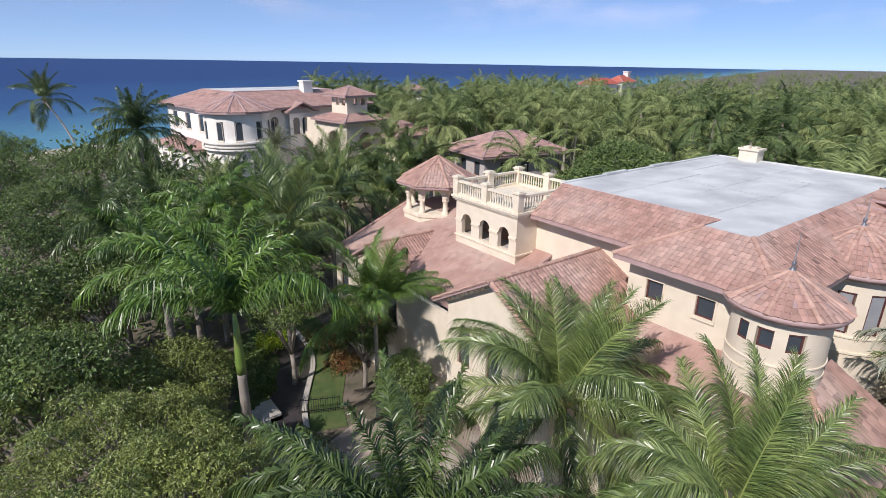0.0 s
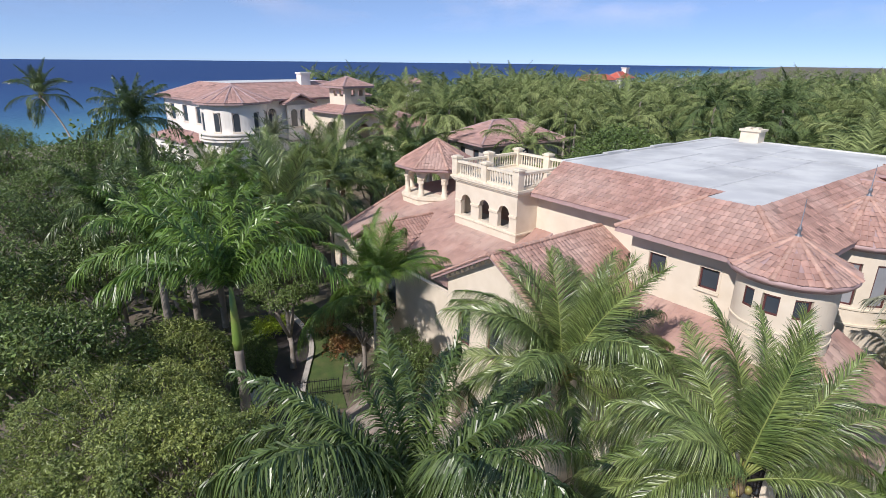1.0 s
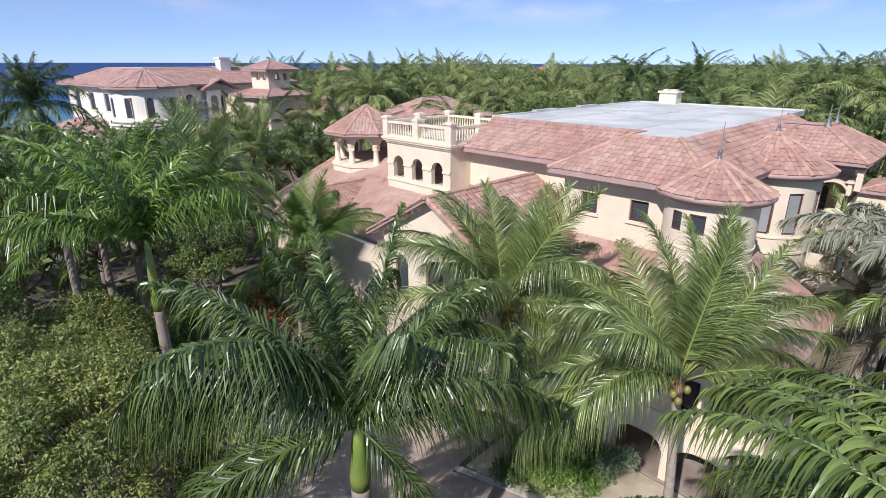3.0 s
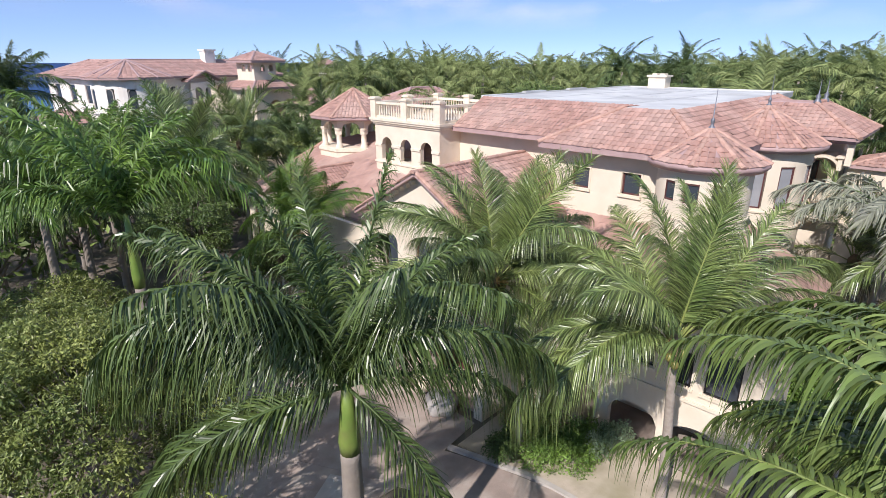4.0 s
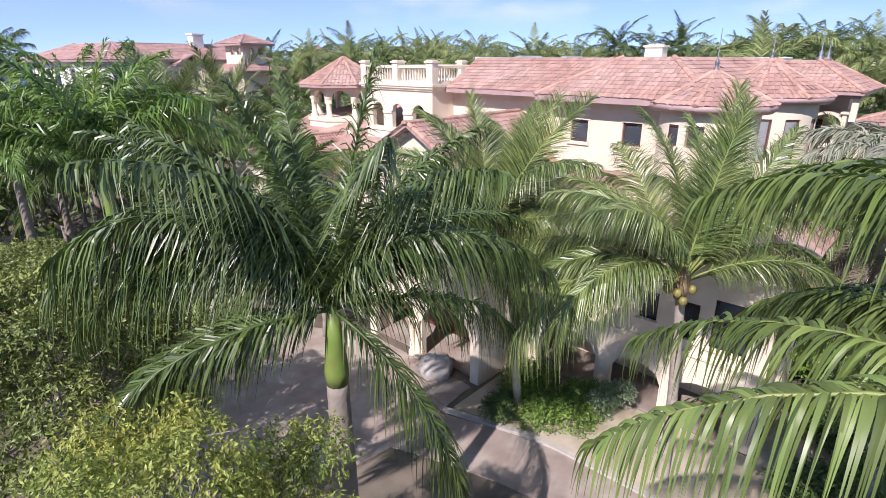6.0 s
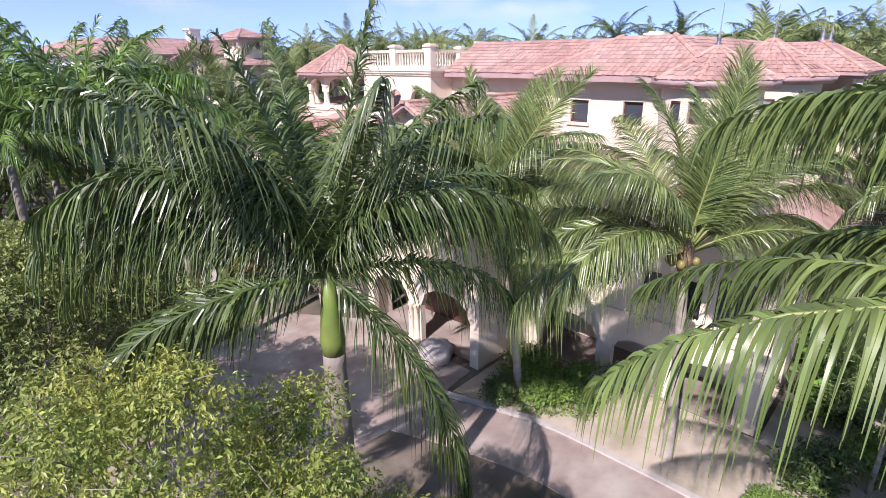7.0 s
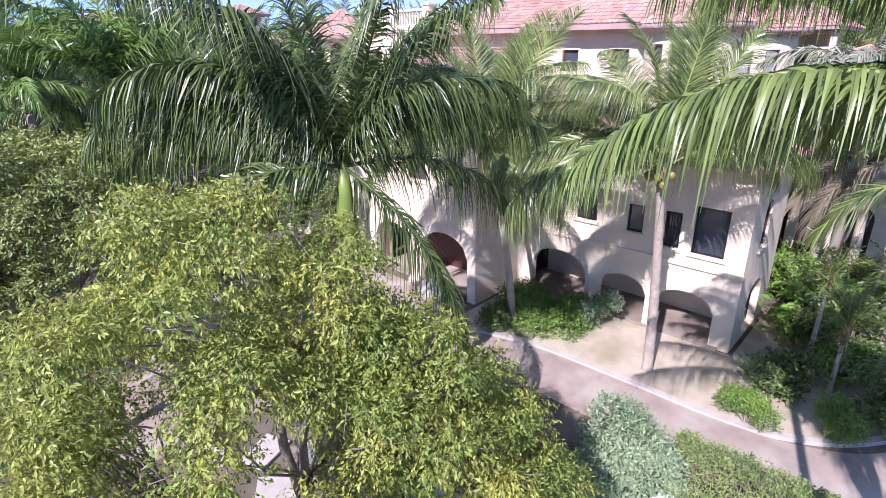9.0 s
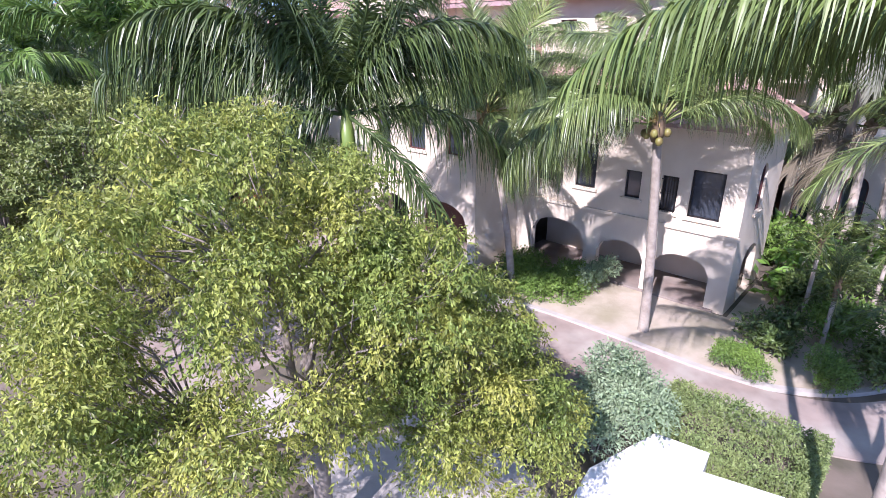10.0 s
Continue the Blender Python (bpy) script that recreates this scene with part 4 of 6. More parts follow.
def balustrade(host, a, b, z, posts=(True, True), n=None, post_h=1.3):
    """A stone balustrade from a to b: plinth, rail, posts with caps, turned balusters."""
    a, b = Vector((*a, 0)), Vector((*b, 0))
    d = (b - a).normalized()
    s = Vector((-d.y, d.x, 0))
    length = (b - a).length

    def bar(z0, z1, w):
        q = [a - s * w, b - s * w, b + s * w, a + s * w]
        return Shape().prism([(p.x, p.y) for p in q], z0, z1)

    rail = part("balustrade", bar(z, z + 0.14, 0.13).mesh("balustrade", STONE), host)
    part("rail", bar(z + 0.86, z + 1.0, 0.14).mesh("rail", STONE), rail)
    n = n or max(2, round((length - 0.5) / 0.24))
    for i in range(n):
        p = a + d * (0.3 + (length - 0.6) * (i + 0.5) / n)
        ob = part("baluster", BALUSTER, rail)
        ob.location = (p.x, p.y, z + 0.14)
    for p, yes in ((a, posts[0]), (b, posts[1])):
        if yes:
            q = Shape().box(p.x - 0.24, p.y - 0.24, z - 0.02, p.x + 0.24, p.y + 0.24, z + post_h - 0.16)
            q.box(p.x - 0.31, p.y - 0.31, z + post_h - 0.16, p.x + 0.31, p.y + 0.31, z + post_h - 0.06).box(p.x - 0.22, p.y - 0.22, z + post_h - 0.06, p.x + 0.22, p.y + 0.22, z + post_h)
            part("post", q.mesh("post", STONE), rail)


# balcony under the extension's eaves, with its curved hood and a low hipped block beside it
part("balcony", Shape().box(33.6, 3.7, 8.3, 36.4, 7.4, 8.65).box(34.4, 3.7, 8.05, 36.4, 6.0, 8.3).mesh("balcony", STUCCO), villa)
part("wall", wall_shape((34.7, 6.1), (34.7, 4.1), 3.6, 8.05).mesh("wall", STUCCO), villa)
balustrade(villa, (34.6, 5.95), (34.6, 4.75), 8.65, (False, True), post_h=1.3)
balustrade(villa, (34.6, 4.75), (34.6, 3.9), 8.65, (False, False), post_h=1.3)
part("column", Shape().lathe(34.7, 4.55, [(0.2, 9.7), (0.2, 9.85), (0.13, 9.95), (0.12, 10.5), (0.16, 10.56), (0.22, 10.72), (0.22, 10.85)], 14).mesh("column", STONE, True), villa, "stone column with a moulded capital")
hood = Shape()
n = 12
for x0, x1 in ((34.25, 36.4),):
    v = []
    for k in range(n + 1):
        a = math.pi * k / n
        for r, x in ((0.82, x0), (0.82, x1), (0.68, x1), (0.68, x0)):
            v.append((x, 4.95 - r * math.cos(a), 10.88 + 0.85 * r * math.sin(a)))
    hood.add(v, [(4 * k + m, 4 * k + (m + 1) % 4, 4 * k + 4 + (m + 1) % 4, 4 * k + 4 + m) for k in range(n) for m in range(4)] + [(0, 1, 2, 3), (4 * n + 3, 4 * n + 2, 4 * n + 1, 4 * n)])
hood.box(34.2, 4.1, 10.85, 36.4, 4.3, 11.5).box(34.1, 4.02, 11.5, 36.4, 4.38, 11.6)
part("canopy", hood.mesh("canopy", STUCCO), villa, "cream curved canopy over the balcony")
part("wall", Shape().box(35.0, 1.5, 3.6, 38.6, 3.68, 11.05).mesh("wall", STUCCO), villa)
part("cornice", Shape().box(34.9, 1.4, 11.05, 38.7, 3.76, 11.13).mesh("cornice", STONE), villa)
roof_part(villa, [
    slope([(34.7, 3.8), (34.7, 1.2), (36.0, 2.5)], (34.7, 2.5), (1, 0), 11.15, 0.36),
    slope([(34.7, 1.2), (38.8, 1.2), (37.5, 2.5), (36.0, 2.5)], (36, 1.2), (0, 1), 11.15, 0.36),
    slope([(38.8, 3.8), (34.7, 3.8), (36.0, 2.5), (37.5, 2.5)], (36, 3.8), (0, -1), 11.15, 0.36),
], caps=[((34.7, 3.8, 11.15), (36.0, 2.5, 11.62)), ((34.7, 1.2, 11.15), (36.0, 2.5, 11.62)), ((36.0, 2.5, 11.62), (37.5, 2.5, 11.62))], seed=23, cap_r=0.09)
part("pier", Shape().box(34.1, 3.72, 11.15, 34.4, 4.0, EZ - 0.3).mesh("pier", STUCCO), villa)
butt = [(3.68, 11.0), (3.68, 8.6), (4.62, 8.6), (4.5, 9.6), (4.2, 10.3), (3.85, 10.9)]
m = len(butt)
part("buttress", Shape().add([(x, y, z) for x in (35.0, 35.3) for y, z in butt], [tuple(range(m)), tuple(range(2 * m - 1, m - 1, -1))] + [(k, k + m, (k + 1) % m + m, (k + 1) % m) for k in range(m)]).mesh("buttress", STUCCO), villa)

# loggia tower with its roof terrace
LT = (22.6, 21.9, 28.6, 27.75)
wl = ((22.6, 27.75), (22.6, 21.9))
arches = [(0.62, 1.62, 10.2, 11.62, True), (2.42, 3.42, 10.2, 11.62, True), (4.22, 5.22, 10.2, 11.62, True)]
part("loggia_wall", wall_shape(*wl, 8.4, 12.5, arches).mesh("loggia_wall", STUCCO), villa)
part("loggia_wall", wall_shape((22.9, 21.9), (28.6, 21.9), 8.4, 12.5).mesh("loggia_wall", STUCCO), villa)
part("loggia_wall", wall_shape((28.6, 22.2), (28.6, 27.75), 8.4, 12.5).mesh("loggia_wall", STUCCO), villa)
part("loggia_wall", wall_shape((28.3, 27.75), (22.9, 27.75), 8.4, 12.5, [(2.0, 3.4, 10.2, 11.8, True)]).mesh("loggia_wall", STUCCO), villa)
part("loggia_floor", Shape().box(22.9, 22.2, 9.9, 28.3, 27.45, 10.1).mesh("loggia_floor", CONCRETE), villa)
t = Shape()
for z0, z1, out in ((9.95, 10.05, 0.07), (12.42, 12.54, 0.1), (12.54, 12.66, 0.2), (12.66, 12.8, 0.27)):
    t.prism([(LT[0] - out, LT[1] - out), (LT[2] + out, LT[1] - out), (LT[2] + out, LT[3] + out), (LT[0] - out, LT[3] + out)], z0, z1)
part("cornice", t.mesh("cornice", STONE), villa, "moulded cream cornice")
for u0, u1 in ((0.0, 0.62), (1.62, 2.42), (3.42, 4.22), (5.22, 5.85)):
    part("impost", Shape().box(22.53, 27.75 - u1, 11.02, 22.62, 27.75 - u0, 11.16).mesh("impost", STONE), villa)
TZ = 12.8
ca, cb, cc, cd = (22.65, 27.7), (22.65, 21.95), (28.4, 21.95), (28.4, 27.7)
balustrade(villa, ca, (22.65, 24.8), TZ)
balustrade(villa, (22.65, 24.8), cb, TZ, (False, True))
balustrade(villa, cb, (25.6, 21.95), TZ, (False, False))
balustrade(villa, (25.6, 21.95), cc, TZ, (False, True))
balustrade(villa, cc, (28.4, 24.8), TZ, (False, True))
balustrade(villa, (28.4, 24.8), cd, TZ, (False, True))
balustrade(villa, cd, (25.5, 27.7), TZ, (False, True))
balustrade(villa, (25.5, 27.7), ca, TZ, (False, False))

# gazebo on the wing's roof
GX, GY = 25.4, 33.6
gz = Shape().lathe(GX, GY, [(2.75, 8.6), (2.75, 9.9), (2.85, 10.0), (2.85, 10.2), (2.6, 10.25), (0.0, 10.25)], 8, radians(22.5), radians(382.5))
part("gazebo_base", gz.mesh("gazebo_base", STONE), villa, "octagonal cream gazebo base")
for i in range(8):
    a = radians(22.5 + 45 * i)
    x, y = GX + 2.35 * math.cos(a), GY + 2.35 * math.sin(a)
    c = Shape().lathe(x, y, [(0.27, 10.2), (0.27, 10.4), (0.2, 10.45), (0.18, 11.4), (0.28, 11.5), (0.28, 11.65)], 12)
    part("column", c.mesh("column", STONE, True), villa)
gb = Shape()
for i in range(8):
    a, b = radians(22.5 + 45 * i), radians(67.5 + 45 * i)
    p, q = (GX + 2.55 * math.cos(a), GY + 2.55 * math.sin(a)), (GX + 2.55 * math.cos(b), GY + 2.55 * math.sin(b))
    w = math.dist(p, q)
    wall_shape(p, q, 11.2, 12.3, [(0.3, w - 0.3, 11.2, 12.05, 0.5)], 0.3, gb)
part("gazebo_frieze", gb.mesh("gazebo_frieze", STUCCO), villa)
gf = cone_faces(GX, GY, 3.3, 12.45, 14.3, 8, radians(22.5))
roof_part(villa, gf, [(f[0][0], f[0][2]) for f in gf], seed=40, label="octagonal terracotta gazebo roof", cap_r=0.11)
fr = Shape().lathe(GX, GY, [(2.5, 12.15), (3.15, 12.2), (3.28, 12.3), (3.3, 12.45), (2.5, 12.5)], 8, radians(22.5), radians(382.5))
part("fascia", fr.mesh("fascia", FASCIA), villa)

# left wing: long low slope with a cross gable
roof_part(villa, [
    slope([(18.0, 36.6), (18.0, 20.5), (28.5, 20.5), (28.5, 30.0), (24.6, 36.6)], (18, 30), (1, 0), 7.6, 0.40),
    slope([(24.6, 36.6), (28.5, 30.0), (30.5, 36.6)], (26, 36.6), (0, -1), 10.2, 0.25),
], caps=[((18.0, 36.5, 7.6), (24.6, 36.5, 10.24))], seed=50, label="broad terracotta roof of the side wing", tile=TILE_WORN, relief=(0.004, 0.006))
roof_part(villa, [
    slope([(16.9, 27.4), (23.2, 30.4 - 0.2), (22.7, 30.4), (16.9, 30.4)], (18, 27.4), (0, 1), 7.7, 0.60),
    slope([(16.9, 33.4), (16.9, 30.4), (22.7, 30.4)], (18, 33.4), (0, -1), 7.7, 0.60),
], caps=[((16.8, 30.4, 9.5), (22.6, 30.4, 9.5))], seed=55)
gw = wall_shape((17.4, 36.0), (17.4, 21.4), 0, 7.5, [(0.8, 1.9, 4.4, 6.8, True), (4.2, 5.4, 4.4, 6.8, True), (7.4, 8.6, 4.4, 6.8, True), (2.4, 3.6, 0.4, 2.9, True), (6.0, 7.4, 0.4, 2.9, True)])
part("wall", gw.mesh("wall", STUCCO), villa)
for u0, u1 in ((0.8, 1.9), (4.2, 5.4), (7.4, 8.6)):
    window_part(villa, (17.4, 36.0), (17.4, 21.4), u0, u1, 4.4, 6.8, True)
part("wall", wall_shape((30.0, 36.0), (17.7, 36.0), 0, 7.5).mesh("wall", STUCCO), villa)
part("wall", Shape().add([(17.4, 27.7, 7.4), (17.4, 33.1, 7.4), (17.4, 30.4, 9.2), (17.6, 27.7, 7.4), (17.6, 33.1, 7.4), (17.6, 30.4, 9.2)], [(0, 1, 2), (3, 5, 4), (0, 3, 4, 1), (1, 4, 5, 2), (2, 5, 3, 0)]).mesh("wall", STUCCO), villa)

# entrance gable
GXF, RY, RZ = 16.0, 17.1, 11.55
roof_part(villa, [
    slope([(GXF, 12.6), (24.4, 12.6), (24.4, RY), (GXF, RY)], (18, 12.6), (0, 1), 9.0, 0.5667),
    slope([(24.4, 21.6), (GXF, 21.6), (GXF, RY), (24.4, RY)], (18, 21.6), (0, -1), 9.0, 0.5667),
], caps=[((GXF - 0.1, RY, RZ), (24.3, RY, RZ)), ((GXF + 0.08, 21.5, 9.05), (GXF + 0.08, RY, RZ)), ((GXF + 0.08, 12.7, 9.05), (GXF + 0.08, RY, RZ))], seed=60, label="entrance gable of terracotta tiles")
ge = ((16.6, 20.9), (16.6, 13.3))
en = [(0.9, 1.9, 5.6, 8.1, True), (3.2, 4.4, 5.6, 8.3, True), (5.8, 6.8, 5.6, 8.1, True)]
part("wall", wall_shape(*ge, 3.7, 9.2, en).mesh("wall", STUCCO), villa)
part("wall", wall_shape(*ge, 0, 3.7, [(0.5, 3.2, 0.0, 3.0, 1.0), (4.0, 7.1, 0.0, 3.2, 1.1)]).mesh("wall", STUCCO), villa)
# added dark brown sheet that deepens the shade behind the arches
part("arcade_back", Shape().box(19.4, 13.6, 0, 19.6, 20.6, 3.6).mesh("arcade_back", WOODWIN), villa, "dark backing added for the shade inside the arcade")
part("arcade_floor", Shape().box(16.9, 13.6, 0.05, 19.4, 20.6, 0.12).mesh("arcade_floor", PAVER), villa)
part("arcade_ceiling", Shape().box(16.9, 13.6, 3.6, 19.6, 20.6, 3.8).mesh("arcade_ceiling", STUCCO), villa)
for u in (3.4, 3.8):
    c = Shape().lathe(16.5, 20.9 - u, [(0.2, 0.05), (0.2, 0.25), (0.14, 0.32), (0.13, 1.9), (0.2, 2.0), (0.2, 2.12)], 12)
    part("column", c.mesh("column", STONE, True), villa)
for w in en:
    window_part(villa, *ge, *w, depth=0.18)
tri = Shape().add([(16.6, 20.9, 9.2), (16.6, 13.3, 9.2), (16.6, RY, 11.35), (16.85, 20.9, 9.2), (16.85, 13.3, 9.2), (16.85, RY, 11.35)], [(0, 1, 2), (3, 5, 4), (0, 3, 4, 1), (1, 4, 5, 2), (2, 5, 3, 0)])
part("gable", tri.mesh("gable", STUCCO), villa)
part("wall", wall_shape((16.9, 13.3), (20.0, 13.3), 0, 9.2).mesh("wall", STUCCO), villa)
part("wall", wall_shape((18.0, 20.9), (16.9, 20.9), 0, 9.0).mesh("wall", STUCCO), villa)
for i in range(9):
    dn = Shape()
    q = (i + 0.5) / 9
    dn.box(16.3, 20.9 - 3.4 * q - 0.09, 9.05 + 1.95 * q, 16.6, 20.9 - 3.4 * q + 0.09, 9.25 + 1.95 * q)
    part("dentil", dn.mesh("dentil", STONE), villa)

# lower storeys and skirt roof
WF = ((20.0, 13.3), (20.0, 2.9))
lows = [(1.0, 3.9, 0.05, 2.5, 0.8), (4.6, 6.8, 0.05, 2.15, 0.7), (7.25, 9.6, 0.05, 2.15, 0.7)]
mids = [(1.2, 2.1, 4.3, 6.3, False), (3.2, 4.2, 4.3, 6.3, False), (5.6, 6.3, 4.2, 5.4, False), (7.2, 7.85, 3.9, 5.4, False), (8.35, 9.6, 3.85, 5.8, False)]
part("wall", wall_shape(*WF, 0, 3.3, lows, 0.3).mesh("wall", STUCCO), villa)
part("wall", wall_shape(*WF, 3.3, 7.7, mids, 0.3).mesh("wall", STUCCO), villa)
for w in mids:
    window_part(villa, *WF, *w, frame_mat=IRON)
for k in range(6):
    part("grille_bar", Shape().box(19.95, 13.3 - 7.25 - 0.11 * k - 0.012, 3.9, 19.975, 13.3 - 7.25 - 0.11 * k + 0.012, 5.4).mesh("grille_bar", IRON), villa)
for z in (4.05, 4.65, 5.25):
    part("grille_rail", Shape().box(19.935, 5.42, z, 19.95, 6.12, z + 0.03).mesh("grille_rail", IRON), villa)
part("string_course", Shape().box(19.9, 2.8, 3.25, 20.0, 13.3, 3.4).mesh("string_course", STONE), villa)
WG = ((20.3, 2.9), (25.4, 2.9))
part("wall", wall_shape(*WG, 0, 3.3, [(1.2, 3.4, 0.05, 2.4, 0.7)]).mesh("wall", STUCCO), villa)
part("wall", wall_shape(*WG, 3.3, 7.7, [(1.4, 2.4, 4.0, 6.0, True)]).mesh("wall", STUCCO), villa)
window_part(villa, *WG, 1.4, 2.4, 4.0, 6.0, True)
part("porch_back", Shape().box(22.6, 3.6, 0, 22.8, 13.0, 3.2).mesh("porch_back", STUCCO), villa)
part("porch_floor", Shape().box(19.9, 3.3, 0.02, 22.6, 13.2, 0.12).mesh("porch_floor", PAVER), villa)
part("porch_ceiling", Shape().box(20.3, 3.5, 3.3, 24.0, 13.2, 3.5).mesh("porch_ceiling", STUCCO), villa)
SK = 0.5625
roof_part(villa, [
    slope([(19.4, 13.2), (19.4, 2.4), (22.7, 5.7), (22.7, 13.2)], (19.4, 8), (1, 0), 7.6, SK),
    slope([(19.4, 2.4), (25.6, 2.4), (25.6, 5.7), (22.7, 5.7)], (22, 2.4), (0, 1), 7.6, SK),
], caps=[((19.4, 2.4, 7.6), (22.7, 5.7, 9.45))], seed=70, label="lower terracotta skirt roof", tile=TILE_WORN, relief=(0.006, 0.009))
part("wall", wall_shape((25.4, 3.2), (25.4, 7.4), 0, 7.7).mesh("wall", STUCCO), villa)

# side wing beyond the garden
WW = ((31.0, 3.6), (31.0, -0.8))
doors = [(0.5, 1.6, 0.3, 4.2, True), (2.5, 3.6, 0.3, 4.2, True)]
part("wall", wall_shape(*WW, 0, 5.4, doors).mesh("wall", STUCCO), villa)
for w in doors:
    window_part(villa, *WW, *w, bars=(2, 1), sill=False)
part("wall", wall_shape((31.3, -0.8), (37.0, -0.8), 0, 5.4).mesh("wall", STUCCO), villa)
part("wall", wall_shape((37.0, -0.5), (37.0, 4.4), 0, 5.4).mesh("wall", STUCCO), villa)
part("cornice", Shape().box(30.8, -1.0, 5.4, 37.2, 4.38, 5.6).box(30.65, -1.15, 5.6, 37.35, 4.38, 5.75).mesh("cornice", STONE), villa)
part("wall", wall_shape((34.2, 4.4), (40.4, 4.4), 0, 3.6).mesh("wall", STUCCO), villa)


# ---- neighbouring buildings ----
def local_house(name, x, y, rz, label):
    h = thing(name, (x, y, 0), label, "house", "neighbouring houses")
    h.rotation_euler = (0, 0, radians(rz))
    return h


def hip(house, x0, y0, x1, y1, z, pitch, tile=TILE_FAR, seed=1, over=0.7, cut=None, course=0.55, width=0.5):
    """A hip roof over a rectangle; cut: the height of a flat top."""
    x0, y0, x1, y1 = x0 - over, y0 - over, x1 + over, y1 + over
    w, d = x1 - x0, y1 - y0
    r = min(w, d) / 2
    if cut is not None:
        r = min(r, (cut - z) / pitch)
    zt = z + r * pitch
    a, b, c, e = (x0 + r, y0 + r), (x1 - r, y0 + r), (x1 - r, y1 - r), (x0 + r, y1 - r)
    fs = [slope([(x0, y0), (x1, y0), b, a], (x0, y0), (0, 1), z, pitch), slope([(x1, y0), (x1, y1), c, b], (x1, y0), (-1, 0), z, pitch),
          slope([(x1, y1), (x0, y1), e, c], (x1, y1), (0, -1), z, pitch), slope([(x0, y1), (x0, y0), a, e], (x0, y0), (1, 0), z, pitch)]
    fs = [(list(dict.fromkeys(p)), u) for p, u in fs]
    caps = [((x0, y0, z), (*a, zt)), ((x1, y0, z), (*b, zt)), ((x1, y1, z), (*c, zt)), ((x0, y1, z), (*e, zt))]
    if a != b:
        caps.append(((*a, zt), (*b, zt)))
    if b != c:
        caps.append(((*b, zt), (*c, zt)))
    ob = roof_part(house, fs, caps, tile, FASCIA, 0.25, seed, course=course, width=width)
    if cut is not None:
        part("flat_roof", Shape().prism([a, b, c, e], zt - 0.3, zt + 0.05).mesh("flat_roof", MEMBRANE), house)
    return ob


sea_villa = local_house("seaside_villa", 23.4, 80.2, 9, "pale stucco seaside villa with arched windows and terracotta roofs")
sea_villa.scale = (1.1, 1.1, 1.05)
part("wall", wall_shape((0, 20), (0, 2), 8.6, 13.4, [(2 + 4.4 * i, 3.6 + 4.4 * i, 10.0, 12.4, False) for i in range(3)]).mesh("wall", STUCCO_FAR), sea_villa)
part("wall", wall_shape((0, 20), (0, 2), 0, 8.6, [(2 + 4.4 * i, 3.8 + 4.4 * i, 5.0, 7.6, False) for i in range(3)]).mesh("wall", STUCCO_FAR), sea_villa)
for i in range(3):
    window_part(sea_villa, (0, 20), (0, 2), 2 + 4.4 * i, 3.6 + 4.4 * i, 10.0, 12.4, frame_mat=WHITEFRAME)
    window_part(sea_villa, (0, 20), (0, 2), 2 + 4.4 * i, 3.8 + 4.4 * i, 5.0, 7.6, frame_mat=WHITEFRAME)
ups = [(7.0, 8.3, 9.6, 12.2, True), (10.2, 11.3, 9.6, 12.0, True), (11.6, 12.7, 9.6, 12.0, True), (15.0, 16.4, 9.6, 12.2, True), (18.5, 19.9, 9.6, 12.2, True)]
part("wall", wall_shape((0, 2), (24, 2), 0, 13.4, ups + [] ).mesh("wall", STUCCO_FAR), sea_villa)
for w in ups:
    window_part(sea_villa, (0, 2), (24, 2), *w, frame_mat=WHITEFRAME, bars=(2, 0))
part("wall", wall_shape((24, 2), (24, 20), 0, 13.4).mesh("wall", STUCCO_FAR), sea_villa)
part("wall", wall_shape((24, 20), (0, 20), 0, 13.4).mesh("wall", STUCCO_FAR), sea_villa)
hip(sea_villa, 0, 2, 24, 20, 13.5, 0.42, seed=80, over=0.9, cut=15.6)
# corner bay
bw = Shape()
n = 36
for i in range(n):
    c, d = radians(130 + 230 * i / n), radians(130 + 230 * (i + 1) / n)
    mid = 130 + 230 * (i + 0.5) / n
    holes = [(9.7, 12.2) for k in (176, 211, 246, 281, 316) if abs(mid - k) < 7]
    for lo, hi in ([(0, 13.3)] if not holes else [(0, 9.7), (12.2, 13.3)]):
        v = [(2.2 + r * math.cos(q), 2.2 + r * math.sin(q), z) for r in (4.2, 3.9) for q, z in ((c, lo), (d, lo), (d, hi), (c, hi))]
        bw.add(v, [(0, 1, 2, 3), (7, 6, 5, 4), (0, 4, 5, 1), (1, 5, 6, 2), (2, 6, 7, 3), (3, 7, 4, 0)])
part("bay_wall", bw.mesh("bay_wall", STUCCO_FAR), sea_villa, "rounded pale bay")
for k in (176, 211, 246, 281, 316):
    p, q = ((2.2 + 4.2 * math.cos(radians(k + e)), 2.2 + 4.2 * math.sin(radians(k + e))) for e in (-7, 7))
    window_part(sea_villa, p, q, 0.05, math.dist(p, q) - 0.05, 9.7, 12.2, True, WHITEFRAME, depth=0.05)
for z in (8.3, 8.7, 9.2):
    part("string_course", Shape().lathe(2.2, 2.2, [(4.1, z), (4.75, z + 0.1), (4.75, z + 0.3), (4.1, z + 0.3)], 40).mesh("string_course", STUCCO_FAR), sea_villa)
for k in (200, 235, 270, 300):
    p, q = ((2.2 + 4.25 * math.cos(radians(k + e)), 2.2 + 4.25 * math.sin(radians(k + e))) for e in (-7, 7))
    window_part(sea_villa, p, q, 0.05, math.dist(p, q) - 0.05, 5.0, 7.4, True, WHITEFRAME, depth=-0.02)
cf = cone_faces(2.2, 2.2, 5.0, 13.5, 15.6, 14)
